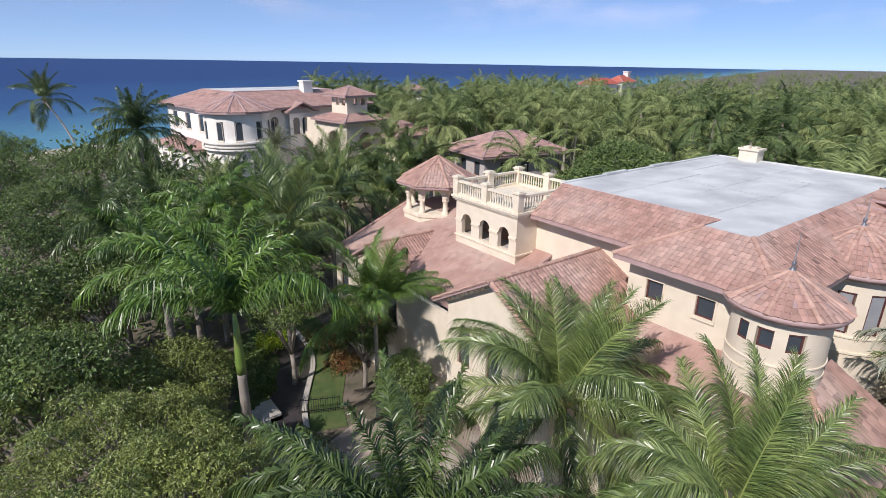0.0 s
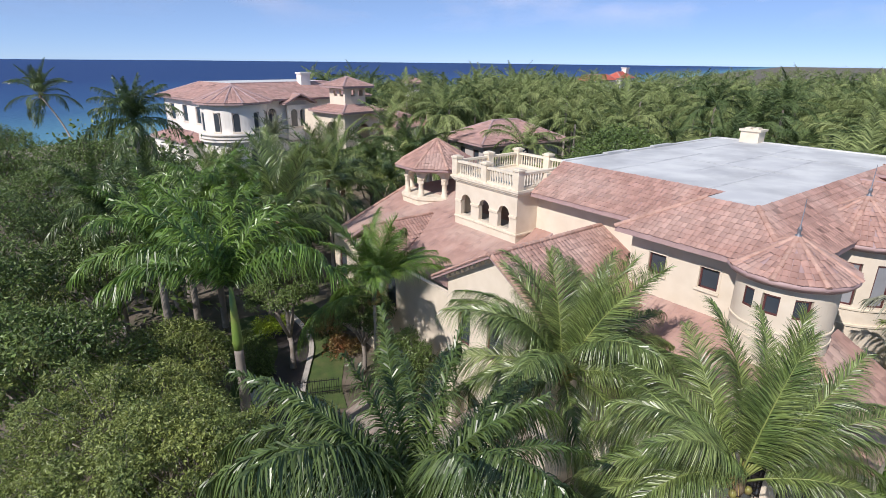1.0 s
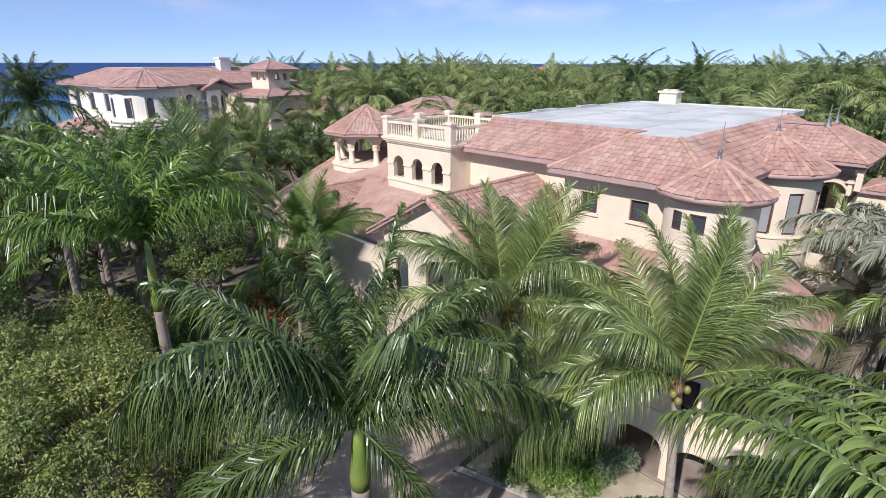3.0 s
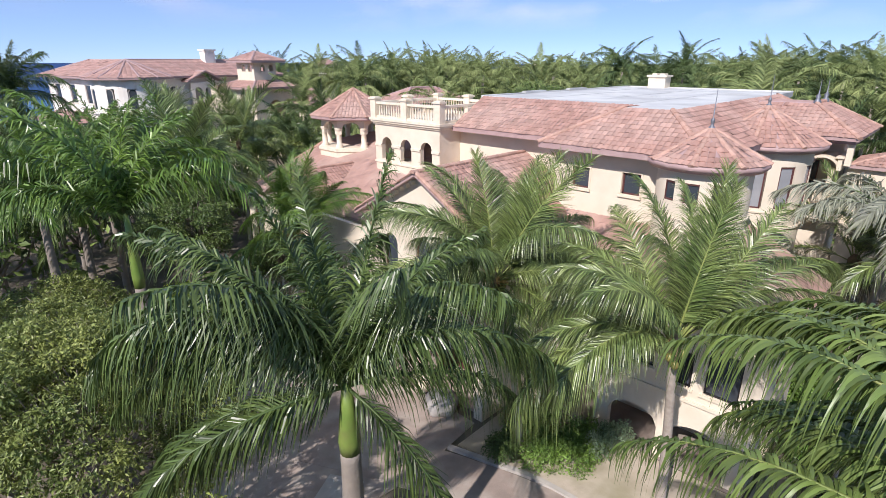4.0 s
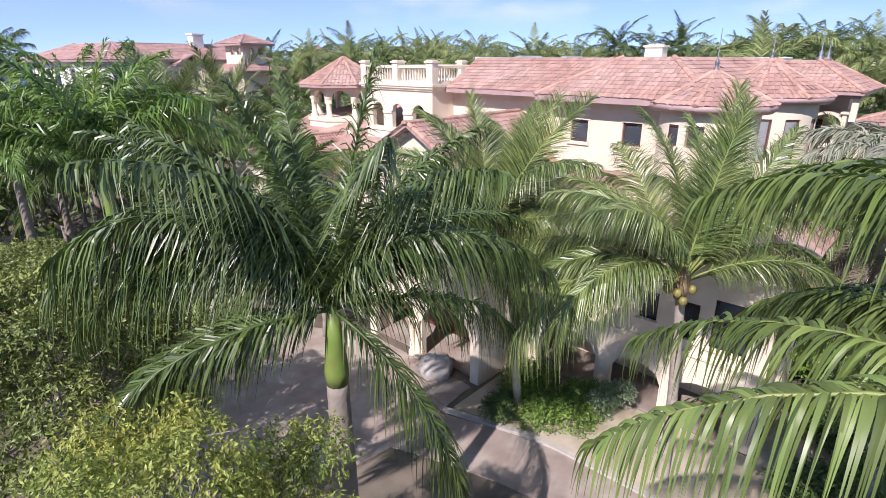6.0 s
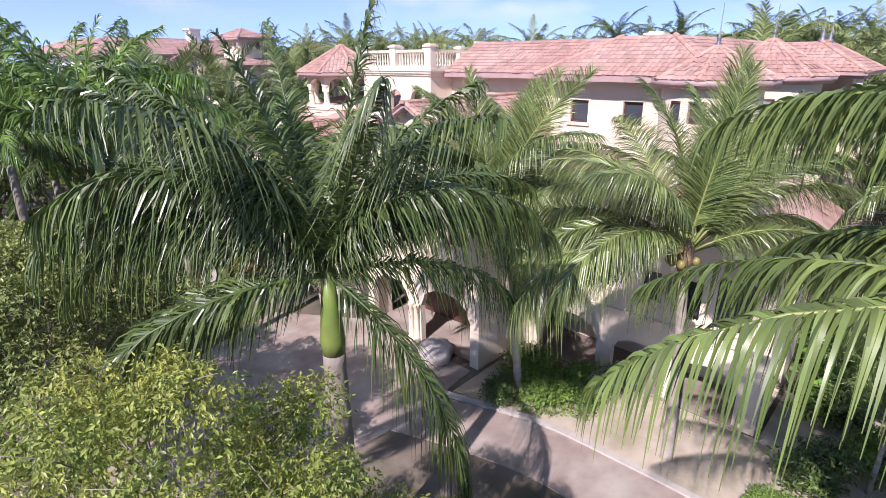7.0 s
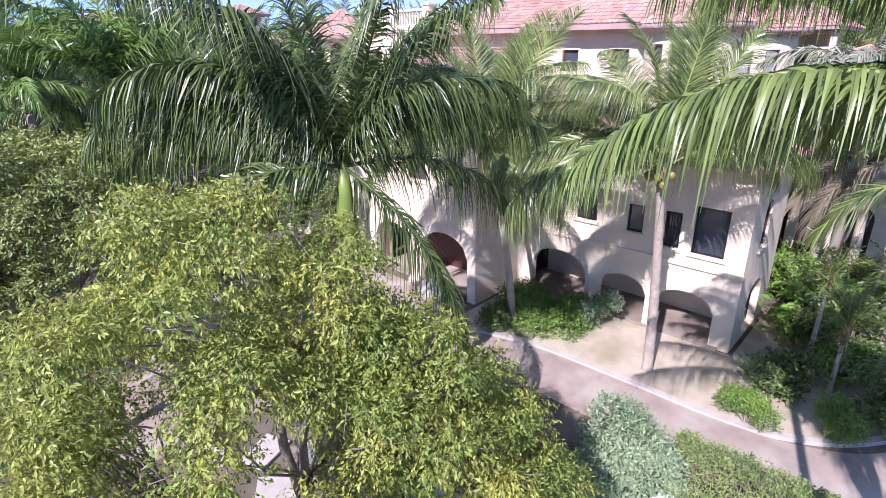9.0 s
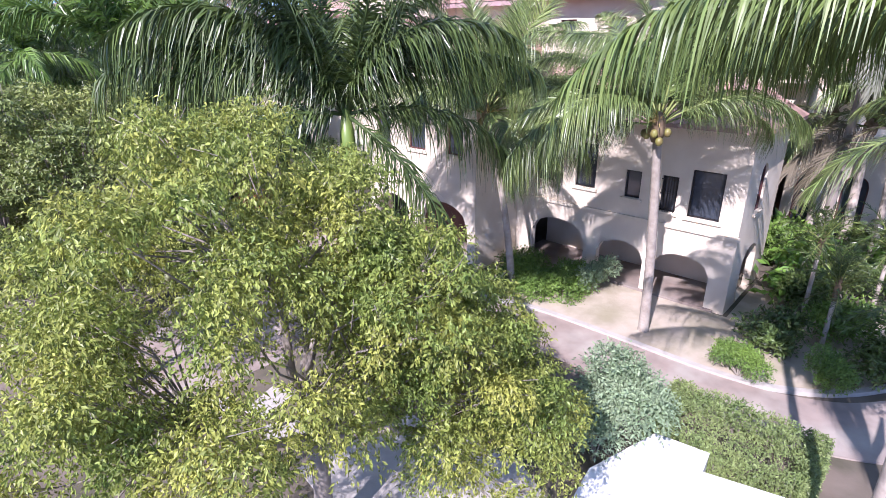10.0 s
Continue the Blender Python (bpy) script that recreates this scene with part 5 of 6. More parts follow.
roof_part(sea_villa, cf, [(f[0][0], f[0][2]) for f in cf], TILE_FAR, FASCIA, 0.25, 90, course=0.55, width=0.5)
# lower left roof
hip(sea_villa, -3.2, 6, 0.6, 17, 7.9, 0.45, seed=95, over=0.4)
part("wall", wall_shape((-3.2, 17), (-3.2, 6), 0, 7.9, [(1.5 + 3.4 * i, 3.1 + 3.4 * i, 3.8, 6.6, False) for i in range(3)]).mesh("wall", STUCCO_FAR), sea_villa)
part("wall", wall_shape((-2.9, 6), (0, 6), 0, 7.9).mesh("wall", STUCCO_FAR), sea_villa)
# projecting bay with gable
part("wall", wall_shape((9.6, 1.2), (13.3, 1.2), 7.6, 12.6, [(0.5, 1.6, 9.4, 12.0, True), (2.0, 3.1, 9.4, 12.0, True)]).mesh("wall", STUCCO_FAR), sea_villa)
for u in (0.5, 2.0):
    window_part(sea_villa, (9.6, 1.2), (13.3, 1.2), u, u + 1.1, 9.4, 12.0, True, WHITEFRAME)
part("balcony", Shape().box(9.3, 0.9, 7.5, 13.6, 2.0, 8.6).mesh("balcony", STUCCO_FAR), sea_villa)
roof_part(sea_villa, [slope([(8.8, 0.4), (11.45, 0.4), (11.45, 4), (8.8, 4)], (8.8, 1), (1, 0), 12.9, 0.5),
                      slope([(14.1, 0.4), (14.1, 4), (11.45, 4), (11.45, 0.4)], (14.1, 1), (-1, 0), 12.9, 0.5)], [], TILE_FAR, FASCIA, 0.2, 97, course=0.55, width=0.5)
# stair tower and porch wing
part("wall", wall_shape((12.3, -8.8), (18.0, -8.8), 0, 12.0, [(1.8, 4.0, 3.0, 10.4, True)]).mesh("wall", STUCCO), sea_villa)
part("wall", wall_shape((12.0, 2), (12.0, -8.8), 0, 12.0, [(6.6, 9.0, 3.0, 10.6, True)]).mesh("wall", STUCCO), sea_villa)
part("wall", wall_shape((18.0, -8.5), (18.0, 2), 0, 12.0).mesh("wall", STUCCO), sea_villa)
hip(sea_villa, 12.0, -8.8, 18.0, -2.4, 12.1, 0.38, seed=101, over=0.8)
tw = [(0.7, 1.5, 14.1, 15.0, True), (2.0, 2.8, 14.1, 15.0, True)]
for a, b in (((13.3, -4.2), (13.3, -7.4)), ((13.6, -7.4), (16.8, -7.4)), ((16.8, -7.1), (16.8, -3.9)), ((16.5, -3.9), (13.3, -3.9))):
    part("tower_wall", wall_shape(a, b, 12.6, 15.5, tw).mesh("tower_wall", STUCCO), sea_villa)
hip(sea_villa, 13.3, -7.4, 16.8, -3.9, 15.5, 0.46, seed=105, over=0.9, course=0.45, width=0.4)
hip(sea_villa, 18.4, -12.0, 25.5, -5.0, 9.8, 0.42, seed=108, over=0.8)
part("wall", wall_shape((18.7, -12.0), (25.5, -12.0), 0, 9.8, [(0.8, 2.2, 5, 8.4, True), (3.2, 4.6, 5, 8.4, True)]).mesh("wall", STUCCO), sea_villa)
part("wall", wall_shape((18.4, -5.0), (18.4, -12.0), 0, 9.8).mesh("wall", STUCCO), sea_villa)
part("wall", wall_shape((25.5, -11.7), (25.5, 2), 0, 9.8).mesh("wall", STUCCO), sea_villa)
c = Shape().box(14.6, 5.0, 14.6, 16.2, 6.2, 16.9).box(14.45, 4.85, 16.9, 16.35, 6.35, 17.1)
for i in range(4):
    c.box(14.7 + 0.38 * i, 4.95, 16.5, 14.9 + 0.38 * i, 6.25, 16.75)
part("chimney", c.mesh("chimney", STUCCO_FAR), sea_villa, "pale louvred chimney")

guest = local_house("guest_house", 41.5, 46.0, -8, "guest house with walls tinted as shaded and a terracotta hip roof")
# the walls' shade is put into this grey stucco colour
SHADEWALL = material("stucco greyed for shade", (0.50, 0.45, 0.42), 0.85, (0.44, 0.39, 0.37), 1.0)
for a, b in (((0, 7.2), (0, 0)), ((0.3, 0), (11, 0)), ((11, 0.3), (11, 7.5)), ((10.7, 7.5), (0, 7.5))):
    part("wall", wall_shape(a, b, 0, 11.0, [(2.0, 3.2, 8.6, 10.2, False), (5.0, 6.2, 8.6, 10.2, False)]).mesh("wall", SHADEWALL), guest)
    window_part(guest, a, b, 2.0, 3.2, 8.6, 10.2)
    window_part(guest, a, b, 5.0, 6.2, 8.6, 10.2)
hip(guest, 0, 0, 11, 7.5, 11.1, 0.46, seed=120, over=0.9)
roof_part(guest, [slope([(5.2, -1.1), (6.9, -1.1), (6.9, 2.2), (5.2, 2.2)], (5.2, 0), (1, 0), 11.35, 0.5),
                  slope([(8.6, -1.1), (8.6, 2.2), (6.9, 2.2), (6.9, -1.1)], (8.6, 0), (-1, 0), 11.35, 0.5)], [], TILE_FAR, FASCIA, 0.2, 122, course=0.5, width=0.45)

belfry = local_house("tower_house", 66.0, 97.0, -12, "white house with a small tiled lookout tower")
for a, b in (((0, 2.1), (0, 0)), ((0.3, 0), (2.4, 0)), ((2.4, 0.3), (2.4, 2.4)), ((2.1, 2.4), (0, 2.4))):
    part("tower_wall", wall_shape(a, b, 6.0, 15.6, [(0.2, 0.8, 13.9, 15.2, True), (1.1, 1.7, 13.9, 15.2, True)]).mesh("tower_wall", STUCCO_FAR), belfry)
hip(belfry, 0, 0, 2.4, 2.4, 15.7, 0.55, seed=130, over=0.7, course=0.5, width=0.45)
part("wall", Shape().box(-3, 1.5, 0, 11, 9, 9.6).mesh("wall", STUCCO_FAR), belfry)
hip(belfry, -3, 1.5, 11, 9, 9.6, 0.4, TILE_FAR, 133, 0.6)

red = local_house("red_roofed_house", 296, 206, 10, "distant house with a bright red tiled roof")
part("wall", Shape().box(0, 0, 0, 18, 10, 11.0).mesh("wall", STUCCO_FAR), red)
hip(red, 0, 0, 18, 10, 11.0, 0.6, TILE_RED, 140, 1.0, course=1.2, width=1.0)
part("wall", Shape().box(-34, 2, 0, -2, 11, 10.0).mesh("wall", STUCCO_FAR), red)
hip(red, -34, 2, -2, 11, 10.0, 0.6, TILE_RED, 141, 1.0, course=1.2, width=1.0)
part("chimney", Shape().box(13, 3, 11, 17, 6, 17).box(12.6, 2.6, 16.4, 17.4, 6.4, 17.0).mesh("chimney", STUCCO_FAR), red, "white double chimney")

# ---- drive, kerbs and garden floor ----
def bezier(pts, n=60):
    p = np.array(pts, float)
    t = np.linspace(0, len(p) - 1, n)
    i = np.clip(t.astype(int), 0, len(p) - 2)
    f = (t - i)[:, None]
    g = np.concatenate([[2 * p[0] - p[1]], p, [2 * p[-1] - p[-2]]])
    a, b, c, d = g[i], g[i + 1], g[i + 2], g[i + 3]
    return 0.5 * ((2 * b) + (c - a) * f + (2 * a - 5 * b + 4 * c - d) * f ** 2 + (3 * b - a - 3 * c + d) * f ** 3)


def ribbon(line, left, right, z0, z1):
    """A raised strip along a line, from left to right of it."""
    d = np.gradient(line, axis=0)
    d /= np.linalg.norm(d, axis=1)[:, None]
    s = np.stack([d[:, 1], -d[:, 0]], 1)
    a, b = line + s * left, line + s * right
    sh = Shape()
    for i in range(len(line) - 1):
        q = [a[i], b[i], b[i + 1], a[i + 1]]
        sh.add([(*p, z1) for p in q] + [(*p, z0) for p in q], [(0, 1, 2, 3), (0, 3, 7, 4), (1, 5, 6, 2)])
    return sh


DRIVE = bezier([(6.0, 27.0), (8.0, 22.0), (10.5, 17.5), (12.6, 13.0), (13.9, 8.5), (14.0, 5.0), (14.0, 2.0), (14.4, -0.6), (16.0, -3.2), (20.0, -5.6), (28.0, -8.0)], 90)
drive = tagged(new("drive", ribbon(DRIVE, -1.3, 1.35, 0.0, 0.05).mesh("drive", PAVER)), "curving drive of pinkish brick pavers", "driveway", "", "structure")
tagged(new("entrance_court", Shape().prism([(1.0, 17.5), (1.5, 13.8), (7.5, 13.5), (12.0, 13.0), (16.3, 13.5), (16.4, 21.0), (13.5, 25.5), (9.0, 24.0)], 0.0, 0.042).mesh("entrance_court", PAVER)), "shaded paver court before the entrance", "driveway", "", "structure")
EDGE = bezier([(14.2, 13.2), (14.7, 11.4), (15.3, 9.0), (15.4, 5.5), (15.4, 2.0), (15.8, 0.0), (17.2, -1.9), (20.6, -4.2)], 50)
tagged(new("kerb", ribbon(EDGE, -0.12, 0.12, 0.0, 0.14).mesh("kerb", CONCRETE)), "pale concrete kerb along the planting bed", "kerb", "", "structure")
tagged(new("planting_bed", Shape().prism([(14.6, 13.0), (15.4, 8.9), (15.5, 5.5), (15.5, 2.0), (15.9, 0.1), (17.3, -1.8), (20.7, -4.1), (24.0, -4.0), (24.0, 2.7), (19.8, 2.7), (19.8, 13.1)], 0.0, 0.07).mesh("planting_bed", SAND)), "pale sandy planting bed along the wall", "garden bed", "", "structure")
GP = bezier([(9.0, 26.5), (10.0, 29.2), (11.3, 31.4), (12.7, 33.8), (13.4, 36.5), (13.6, 41.0)], 30)
# near-black colour stands in for the palm shade lying on this path
tagged(new("garden_path", ribbon(GP, -1.2, 1.0, 0.0, 0.05).mesh("garden_path", material("paving coloured as shaded", (0.06, 0.05, 0.05), 0.5, (0.04, 0.035, 0.035), 1.0))), "garden path with palm shade put into its colour", "path", "", "structure")
tagged(new("path_kerb", ribbon(GP, 1.0, 1.35, 0.0, 0.16).mesh("path_kerb", CONCRETE)), "pale stone edging of the garden path", "kerb", "", "structure")


LAWN_SOIL = material("mown lawn", (0.075, 0.12, 0.03), 0.95, (0.05, 0.085, 0.022), 1.2, stain=(0.16, 0.15, 0.06), stain_scale=0.8, stain_amount=0.5, bump=0.6, bump_scale=40)
tagged(new("lawn", ribbon(GP, 1.35, 3.6, 0.0, 0.04).mesh("lawn", LAWN_SOIL)), "mown green lawn beside the garden path", "lawn", "", "structure")
tagged(new("lawn", ribbon(GP, -3.4, -1.2, 0.0, 0.04).mesh("lawn", LAWN_SOIL)), "mown green lawn beside the garden path", "lawn", "", "structure")


tagged(new("hardstanding", Shape().prism([(2.6, 2.0), (6.2, 1.4), (7.6, 4.4), (7.0, 8.0), (3.4, 8.6)], 0.0, 0.05).mesh("hardstanding", CONCRETE)), "pale leaf-littered concrete under the mango tree", "paving", "", "structure")
# loose slabs, steps and a low iron rail in the garden
for x, y, rz, w, d in ((4.4, 11.6, 20, 1.3, 0.9), (4.0, 9.9, -35, 1.5, 1.0), (3.2, 12.6, 60, 1.0, 0.7), (9.2, 14.5, 28, 1.6, 1.5), (5.2, 10.6, 75, 0.9, 0.6)):
    sl = new("paving_slab", Shape().box(-w / 2, -d / 2, 0, w / 2, d / 2, 0.09).mesh("paving_slab", CONCRETE))
    sl.matrix_world = pose(x, y, 0.045, 0, 0, rz)
    tagged(sl, "pale concrete slab lying on the ground", "slab", "loose slabs")
st = thing("garden_steps", (8.7, 29.2, 0), "pale stone garden steps beside the path", "steps")
for i in range(3):
    part("step", Shape().box(-0.7 + 0.35 * i, -0.9, 0, 0.7, 0.9, 0.17 * (i + 1)).mesh("step", CONCRETE), st)
rail_f = thing("iron_fence", (11.6, 27.5, 0), "low dark iron fence across the garden path", "fence")
for z in (0.25, 1.05):
    part("rail", Shape().box(-1.3, -0.02, z, 1.3, 0.02, z + 0.04).mesh("rail", IRON), rail_f)
PICKET = Shape().box(-0.012, -0.012, 0, 0.012, 0.012, 1.2).mesh("picket", IRON)
for i in range(18):
    part("picket", PICKET, rail_f).location = (-1.25 + 2.5 * i / 17, 0, 0.02)
rail_f.rotation_euler = (0, 0, radians(-25))
def boulder(x, y, r, seed, label):
    """A weathered rock, sunk a little into the ground."""
    bm = bmesh.new()
    bmesh.ops.create_icosphere(bm, subdivisions=3, radius=r)
    for v in bm.verts:
        v.co *= 1 + 0.28 * noise.noise(v.co / r * 1.3 + Vector((seed, 0, 0))) + 0.07 * noise.noise(v.co / r * 5 + Vector((0, seed, 0)))
        v.co.z = v.co.z * 0.75 + r * 0.45
    me = bpy.data.meshes.new("boulder")
    bm.to_mesh(me)
    bm.free()
    me.materials.append(CONCRETE)
    me.polygons.foreach_set("use_smooth", [True] * len(me.polygons))
    ob = new("boulder", me)
    ob.location = (x, y, 0)
    return tagged(ob, label, "rock")


boulder(16.0, 15.4, 0.85, 4, "pale grey weathered boulder beside the entrance arch")
gwall = thing("garden_wall", (28.0, 2.4, 0), "low pale garden wall with a square post", "wall")
part("wall", Shape().box(-0.2, -4.0, 0, 0.1, -0.3, 1.1).mesh("wall", STUCCO), gwall)
part("post", Shape().box(-0.3, -0.3, 0, 0.3, 0.3, 1.7).box(-0.37, -0.37, 1.7, 0.37, 0.37, 1.82).mesh("post", STUCCO), gwall)

# thin clouds far out over the sea
CLOUD = bpy.data.materials.new("thin white cloud")
CLOUD.use_nodes = True
_n, _l = CLOUD.node_tree.nodes, CLOUD.node_tree.links
_tr, _mx = _n.new("ShaderNodeBsdfTransparent"), _n.new("ShaderNodeMixShader")
_g, _mp, _no, _mr = _n.new("ShaderNodeNewGeometry"), _n.new("ShaderNodeMapping"), _n.new("ShaderNodeTexNoise"), _n.new("ShaderNodeMapRange")
_n["Principled BSDF"].inputs["Base Color"].default_value = (0.84, 0.77, 0.80, 1)
_n["Principled BSDF"].inputs["Roughness"].default_value = 1.0
_n["Principled BSDF"].inputs["Specular IOR Level"].default_value = 0.0
_mp.inputs["Scale"].default_value = (0.0016, 0.0016, 0.0042)
_l.new(_g.outputs["Position"], _mp.inputs[0])
_l.new(_mp.outputs[0], _no.inputs["Vector"])
_no.inputs["Scale"].default_value, _no.inputs["Detail"].default_value = 1.0, 7.0
_l.new(_no.outputs["Fac"], _mr.inputs[0])
_mr.inputs[1].default_value, _mr.inputs[2].default_value, _mr.inputs[4].default_value = 0.46, 0.72, 0.5
_sp, _fd, _pr = _n.new("ShaderNodeSeparateXYZ"), _n.new("ShaderNodeMapRange"), _n.new("ShaderNodeMath")
_l.new(_g.outputs["Position"], _sp.inputs[0])
_l.new(_sp.outputs["Z"], _fd.inputs[0])
_fd.inputs[1].default_value, _fd.inputs[2].default_value = 190.0, 430.0
_pr.operation = "MULTIPLY"
_l.new(_mr.outputs[0], _pr.inputs[0])
_l.new(_fd.outputs[0], _pr.inputs[1])
_l.new(_pr.outputs[0], _mx.inputs[0])
_l.new(_tr.outputs[0], _mx.inputs[1])
_l.new(_n["Principled BSDF"].outputs[0], _mx.inputs[2])
_l.new(_mx.outputs[0], _n["Material Output"].inputs["Surface"])
cl = Shape()
for i in range(24):
    a, b = radians(-30 + 5 * i), radians(-25 + 5 * i)
    cl.add([(3900 * math.sin(q), 3900 * math.cos(q), z) for q, z in ((a, 190), (b, 190), (b, 1500), (a, 1500))], [(0, 1, 2, 3)])
tagged(new("clouds", cl.mesh("clouds", CLOUD)), "thin wisps of pale cloud over the sea", "clouds", "", "structure")


# ---- palms of the near garden ----
FROND_Y = material("fresh yellow-green palm leaflet", (0.185, 0.245, 0.068), 0.40, (0.115, 0.175, 0.045), 0.9, island=0.4, translucent=0.22, spec=0.5)


def round_lobes(cx, cy, cz, rx, ry, rz, n, r, seed):
    """Clumps spread over a rounded crown, open underneath."""
    rng = random.Random(seed)
    out = []
    for i in range(n):
        z = 1 - 1.55 * (i + 0.5) / n
        q, a = math.sqrt(1 - z * z), i * 2.39996 + rng.uniform(-0.3, 0.3)
        k = rng.uniform(0.72, 1.04)
        out.append((cx + rx * k * q * math.cos(a), cy + ry * k * q * math.sin(a), cz + rz * k * z, r * rng.uniform(0.75, 1.3)))
    return out


ROYAL = "royal palm with a smooth grey trunk and glossy dark feathered leaves"
COCO = "coconut palm with yellow-green drooping leaves and a slender trunk"
palm("royal", 6.1, 8.95, 9.0, 27, "high", 1, label=ROYAL, r=0.31, scale=1.22, shaft=1.8,
     plan=((288, 5), (312, 3), (330, 4), (338, 2), (355, 3), (16, 1), (45, 2), (60, 0), (80, 2), (100, 3), (120, 1), (136, 2), (150, 3), (150, 2), (168, 4), (140, 3), (200, 1), (300, 2), (330, 1), (20, 2), (128, 1), (-20, 0), (110, 0), (240, 1), (-5, 2), (262, 1), (156, 4)))
palm("coco", 16.6, 4.8, 8.1, 28, "high", 3, lean=(-1.6, -0.1), label=COCO, r=0.19, scale=0.91,
     plan=((43, 0), (70, 0), (15, 0), (95, 2), (60, 1), (-10, 1), (30, 1), (80, 1), (118, 3), (-30, 2), (140, 2), (10, 2), (50, 2), (90, 2), (110, 2), (133, 2), (-25, 2), (-47, 2), (155, 2), (-65, 2), (140, 3), (128, 3), (150, 3), (-44, 3), (-60, 3), (0, 3), (60, 3), (140, 4), (152, 4), (-42, 4), (165, 3)))
palm("coco", 16.2, 10.8, 7.8, 34, "high", 4, lean=(-0.5, 1.3), label=COCO, r=0.17, dry=1, scale=1.0,
     plan=((43, 0), (60, 0), (25, 0), (75, 1), (15, 1), (110, 1), (-20, 3), (43, 1), (95, 1), (-5, 2), (125, 1), (-40, 3), (55, 1), (133, 2), (120, 2), (-32, 4), (-55, 3), (145, 2), (80, 2), (10, 2), (160, 3), (185, 3), (-70, 3), (-47, 3), (100, 3), (20, 2), (140, 3), (230, 4), (-90, 4), (150, 4), (-30, 4), (205, 2), (260, 2), (-15, 5)))
palm("broad", 7.2, -2.7, 10.75, 20, "high", 5, lean=(-0.45, 0.2), label="tall coconut palm with long arching bright leaves", r=0.17, mat=FROND_Y,
     plan=((119, 3), (50, 2), (74, 2), (34, 2), (42, 3), (60, 2), (88, 2), (52, 3), (38, 3), (66, 3), (68, 2), (84, 4), (44, 2), (30, 3), (-10, 2), (-50, 3), (-95, 3), (-140, 3), (8, 3), (60, 3), (48, 4), (10, 4), (-30, 1), (-70, 0), (20, 2), (-120, 2)))
palm("royal", 5.9, 22.8, 10.5, 20, "mid", 6, scale=1.18, shaft=3.0, label="royal palm with a bright green crownshaft and young leaves", r=0.26, turn=0.3, mat=FROND_B,
     plan=((150, 3), (125, 2), (100, 2), (75, 1), (50, 2), (25, 2), (0, 2), (-25, 2), (-48, 3), (175, 3), (200, 2), (-70, 2), (60, 1), (140, 1), (-20, 1), (0, 0), (112, 2), (-35, 2), (15, 1), (160, 1)))
palm("coco", 14.4, 25.0, 7.0, 22, "high", 9, label=COCO, r=0.14, scale=0.9, mat=FROND_B, ages=(0, 1, 1, 2, 1, 2, 3, 1, 2, 4))
palm("coco", 13.0, 35.5, 9.2, 16, "mid", 10, label=COCO, r=0.16)
palm("royal", 4.7, 32.5, 10.2, 22, "mid", 11, label="royal palm with bright green young leaves", r=0.22, mat=FROND_B)
palm("royal", 13.0, 39.0, 9.8, 17, "mid", 12, label="royal palm with bright green young leaves", r=0.22, mat=FROND_B)
palm("royal", 9.8, 40.5, 10.4, 17, "mid", 15, label="royal palm with bright green young leaves", r=0.22, mat=FROND_B)
palm("royal", 7.6, 46.0, 9.8, 22, "mid", 19, label=ROYAL, r=0.24)
palm("royal", 7.0, 36.0, 8.6, 22, "mid", 20, label=ROYAL, r=0.22)
palm("royal", 3.4, 43.0, 10.0, 22, "mid", 16, label=ROYAL, r=0.22)
palm("coco", 16.5, 42.5, 9.0, 16, "mid", 17, label=COCO, r=0.16)
palm("coco", 21.0, 44.0, 9.6, 16, "mid", 18, label=COCO, r=0.16)
palm("coco", 27.0, -1.0, 7.4, 15, "mid", 13, label=COCO, r=0.16, lean=(0.8, 0.4), dry=3)
FROND_H = material("dusty grey-green palm leaflet", (0.27, 0.28, 0.21), 0.55, (0.20, 0.215, 0.15), 0.9, island=0.4, translucent=0.1)
palm("royal", 27.2, 1.0, 10.2, 15, "mid", 23, label="dusty grey-green palm beside the villa's balcony", r=0.18, mat=FROND_H, ages=(2, 3, 1, 3, 4, 2, 3, 4))
palm("coco", 22.0, -3.5, 7.4, 17, "mid", 14, label=COCO, r=0.16)

# ---- garden trees ----
near = round_lobes(1.4, 5.8, 6.5, 2.9, 3.0, 3.0, 58, 0.66, 5) + round_lobes(4.0, 3.2, 4.9, 1.4, 1.4, 1.8, 18, 0.58, 6) + round_lobes(-0.4, 4.6, 4.9, 1.6, 1.2, 1.4, 8, 0.6, 9) + round_lobes(4.3, 2.4, 3.6, 1.7, 1.0, 1.2, 14, 0.6, 12) + round_lobes(1.8, 4.4, 7.4, 1.3, 1.0, 1.4, 12, 0.6, 14) + round_lobes(3.1, 4.7, 5.9, 1.1, 1.2, 1.5, 9, 0.6, 15) + round_lobes(-1.3, 7.0, 5.6, 1.4, 1.6, 2.0, 14, 0.58, 13) + round_lobes(4.8, 5.2, 4.5, 1.2, 1.3, 1.2, 12, 0.55, 16) + round_lobes(6.0, 5.6, 3.5, 1.0, 1.0, 0.9, 8, 0.5, 17) + round_lobes(2.7, 3.0, 7.0, 0.9, 0.8, 1.1, 11, 0.5, 18) + round_lobes(3.7, 2.9, 5.8, 0.9, 0.8, 1.1, 10, 0.5, 19)
tree("mango_tree", 2.6, 6.2, near, 32000, 7, 0.084, LEAF_Y, 31, "dense round tree with hanging yellow-green leaves", 0.2, 3.0, hang=0.9, slim=0.4, depth=0.65, fruit=26)
tree("ficus_tree", 1.8, 16.0, round_lobes(1.8, 15.8, 6.2, 3.7, 3.7, 3.4, 84, 0.72, 7), 13000, 7, 0.125, LEAF_O, 32, "broad olive-green ficus tree in the garden", 0.2, 2.6, depth=0.5)
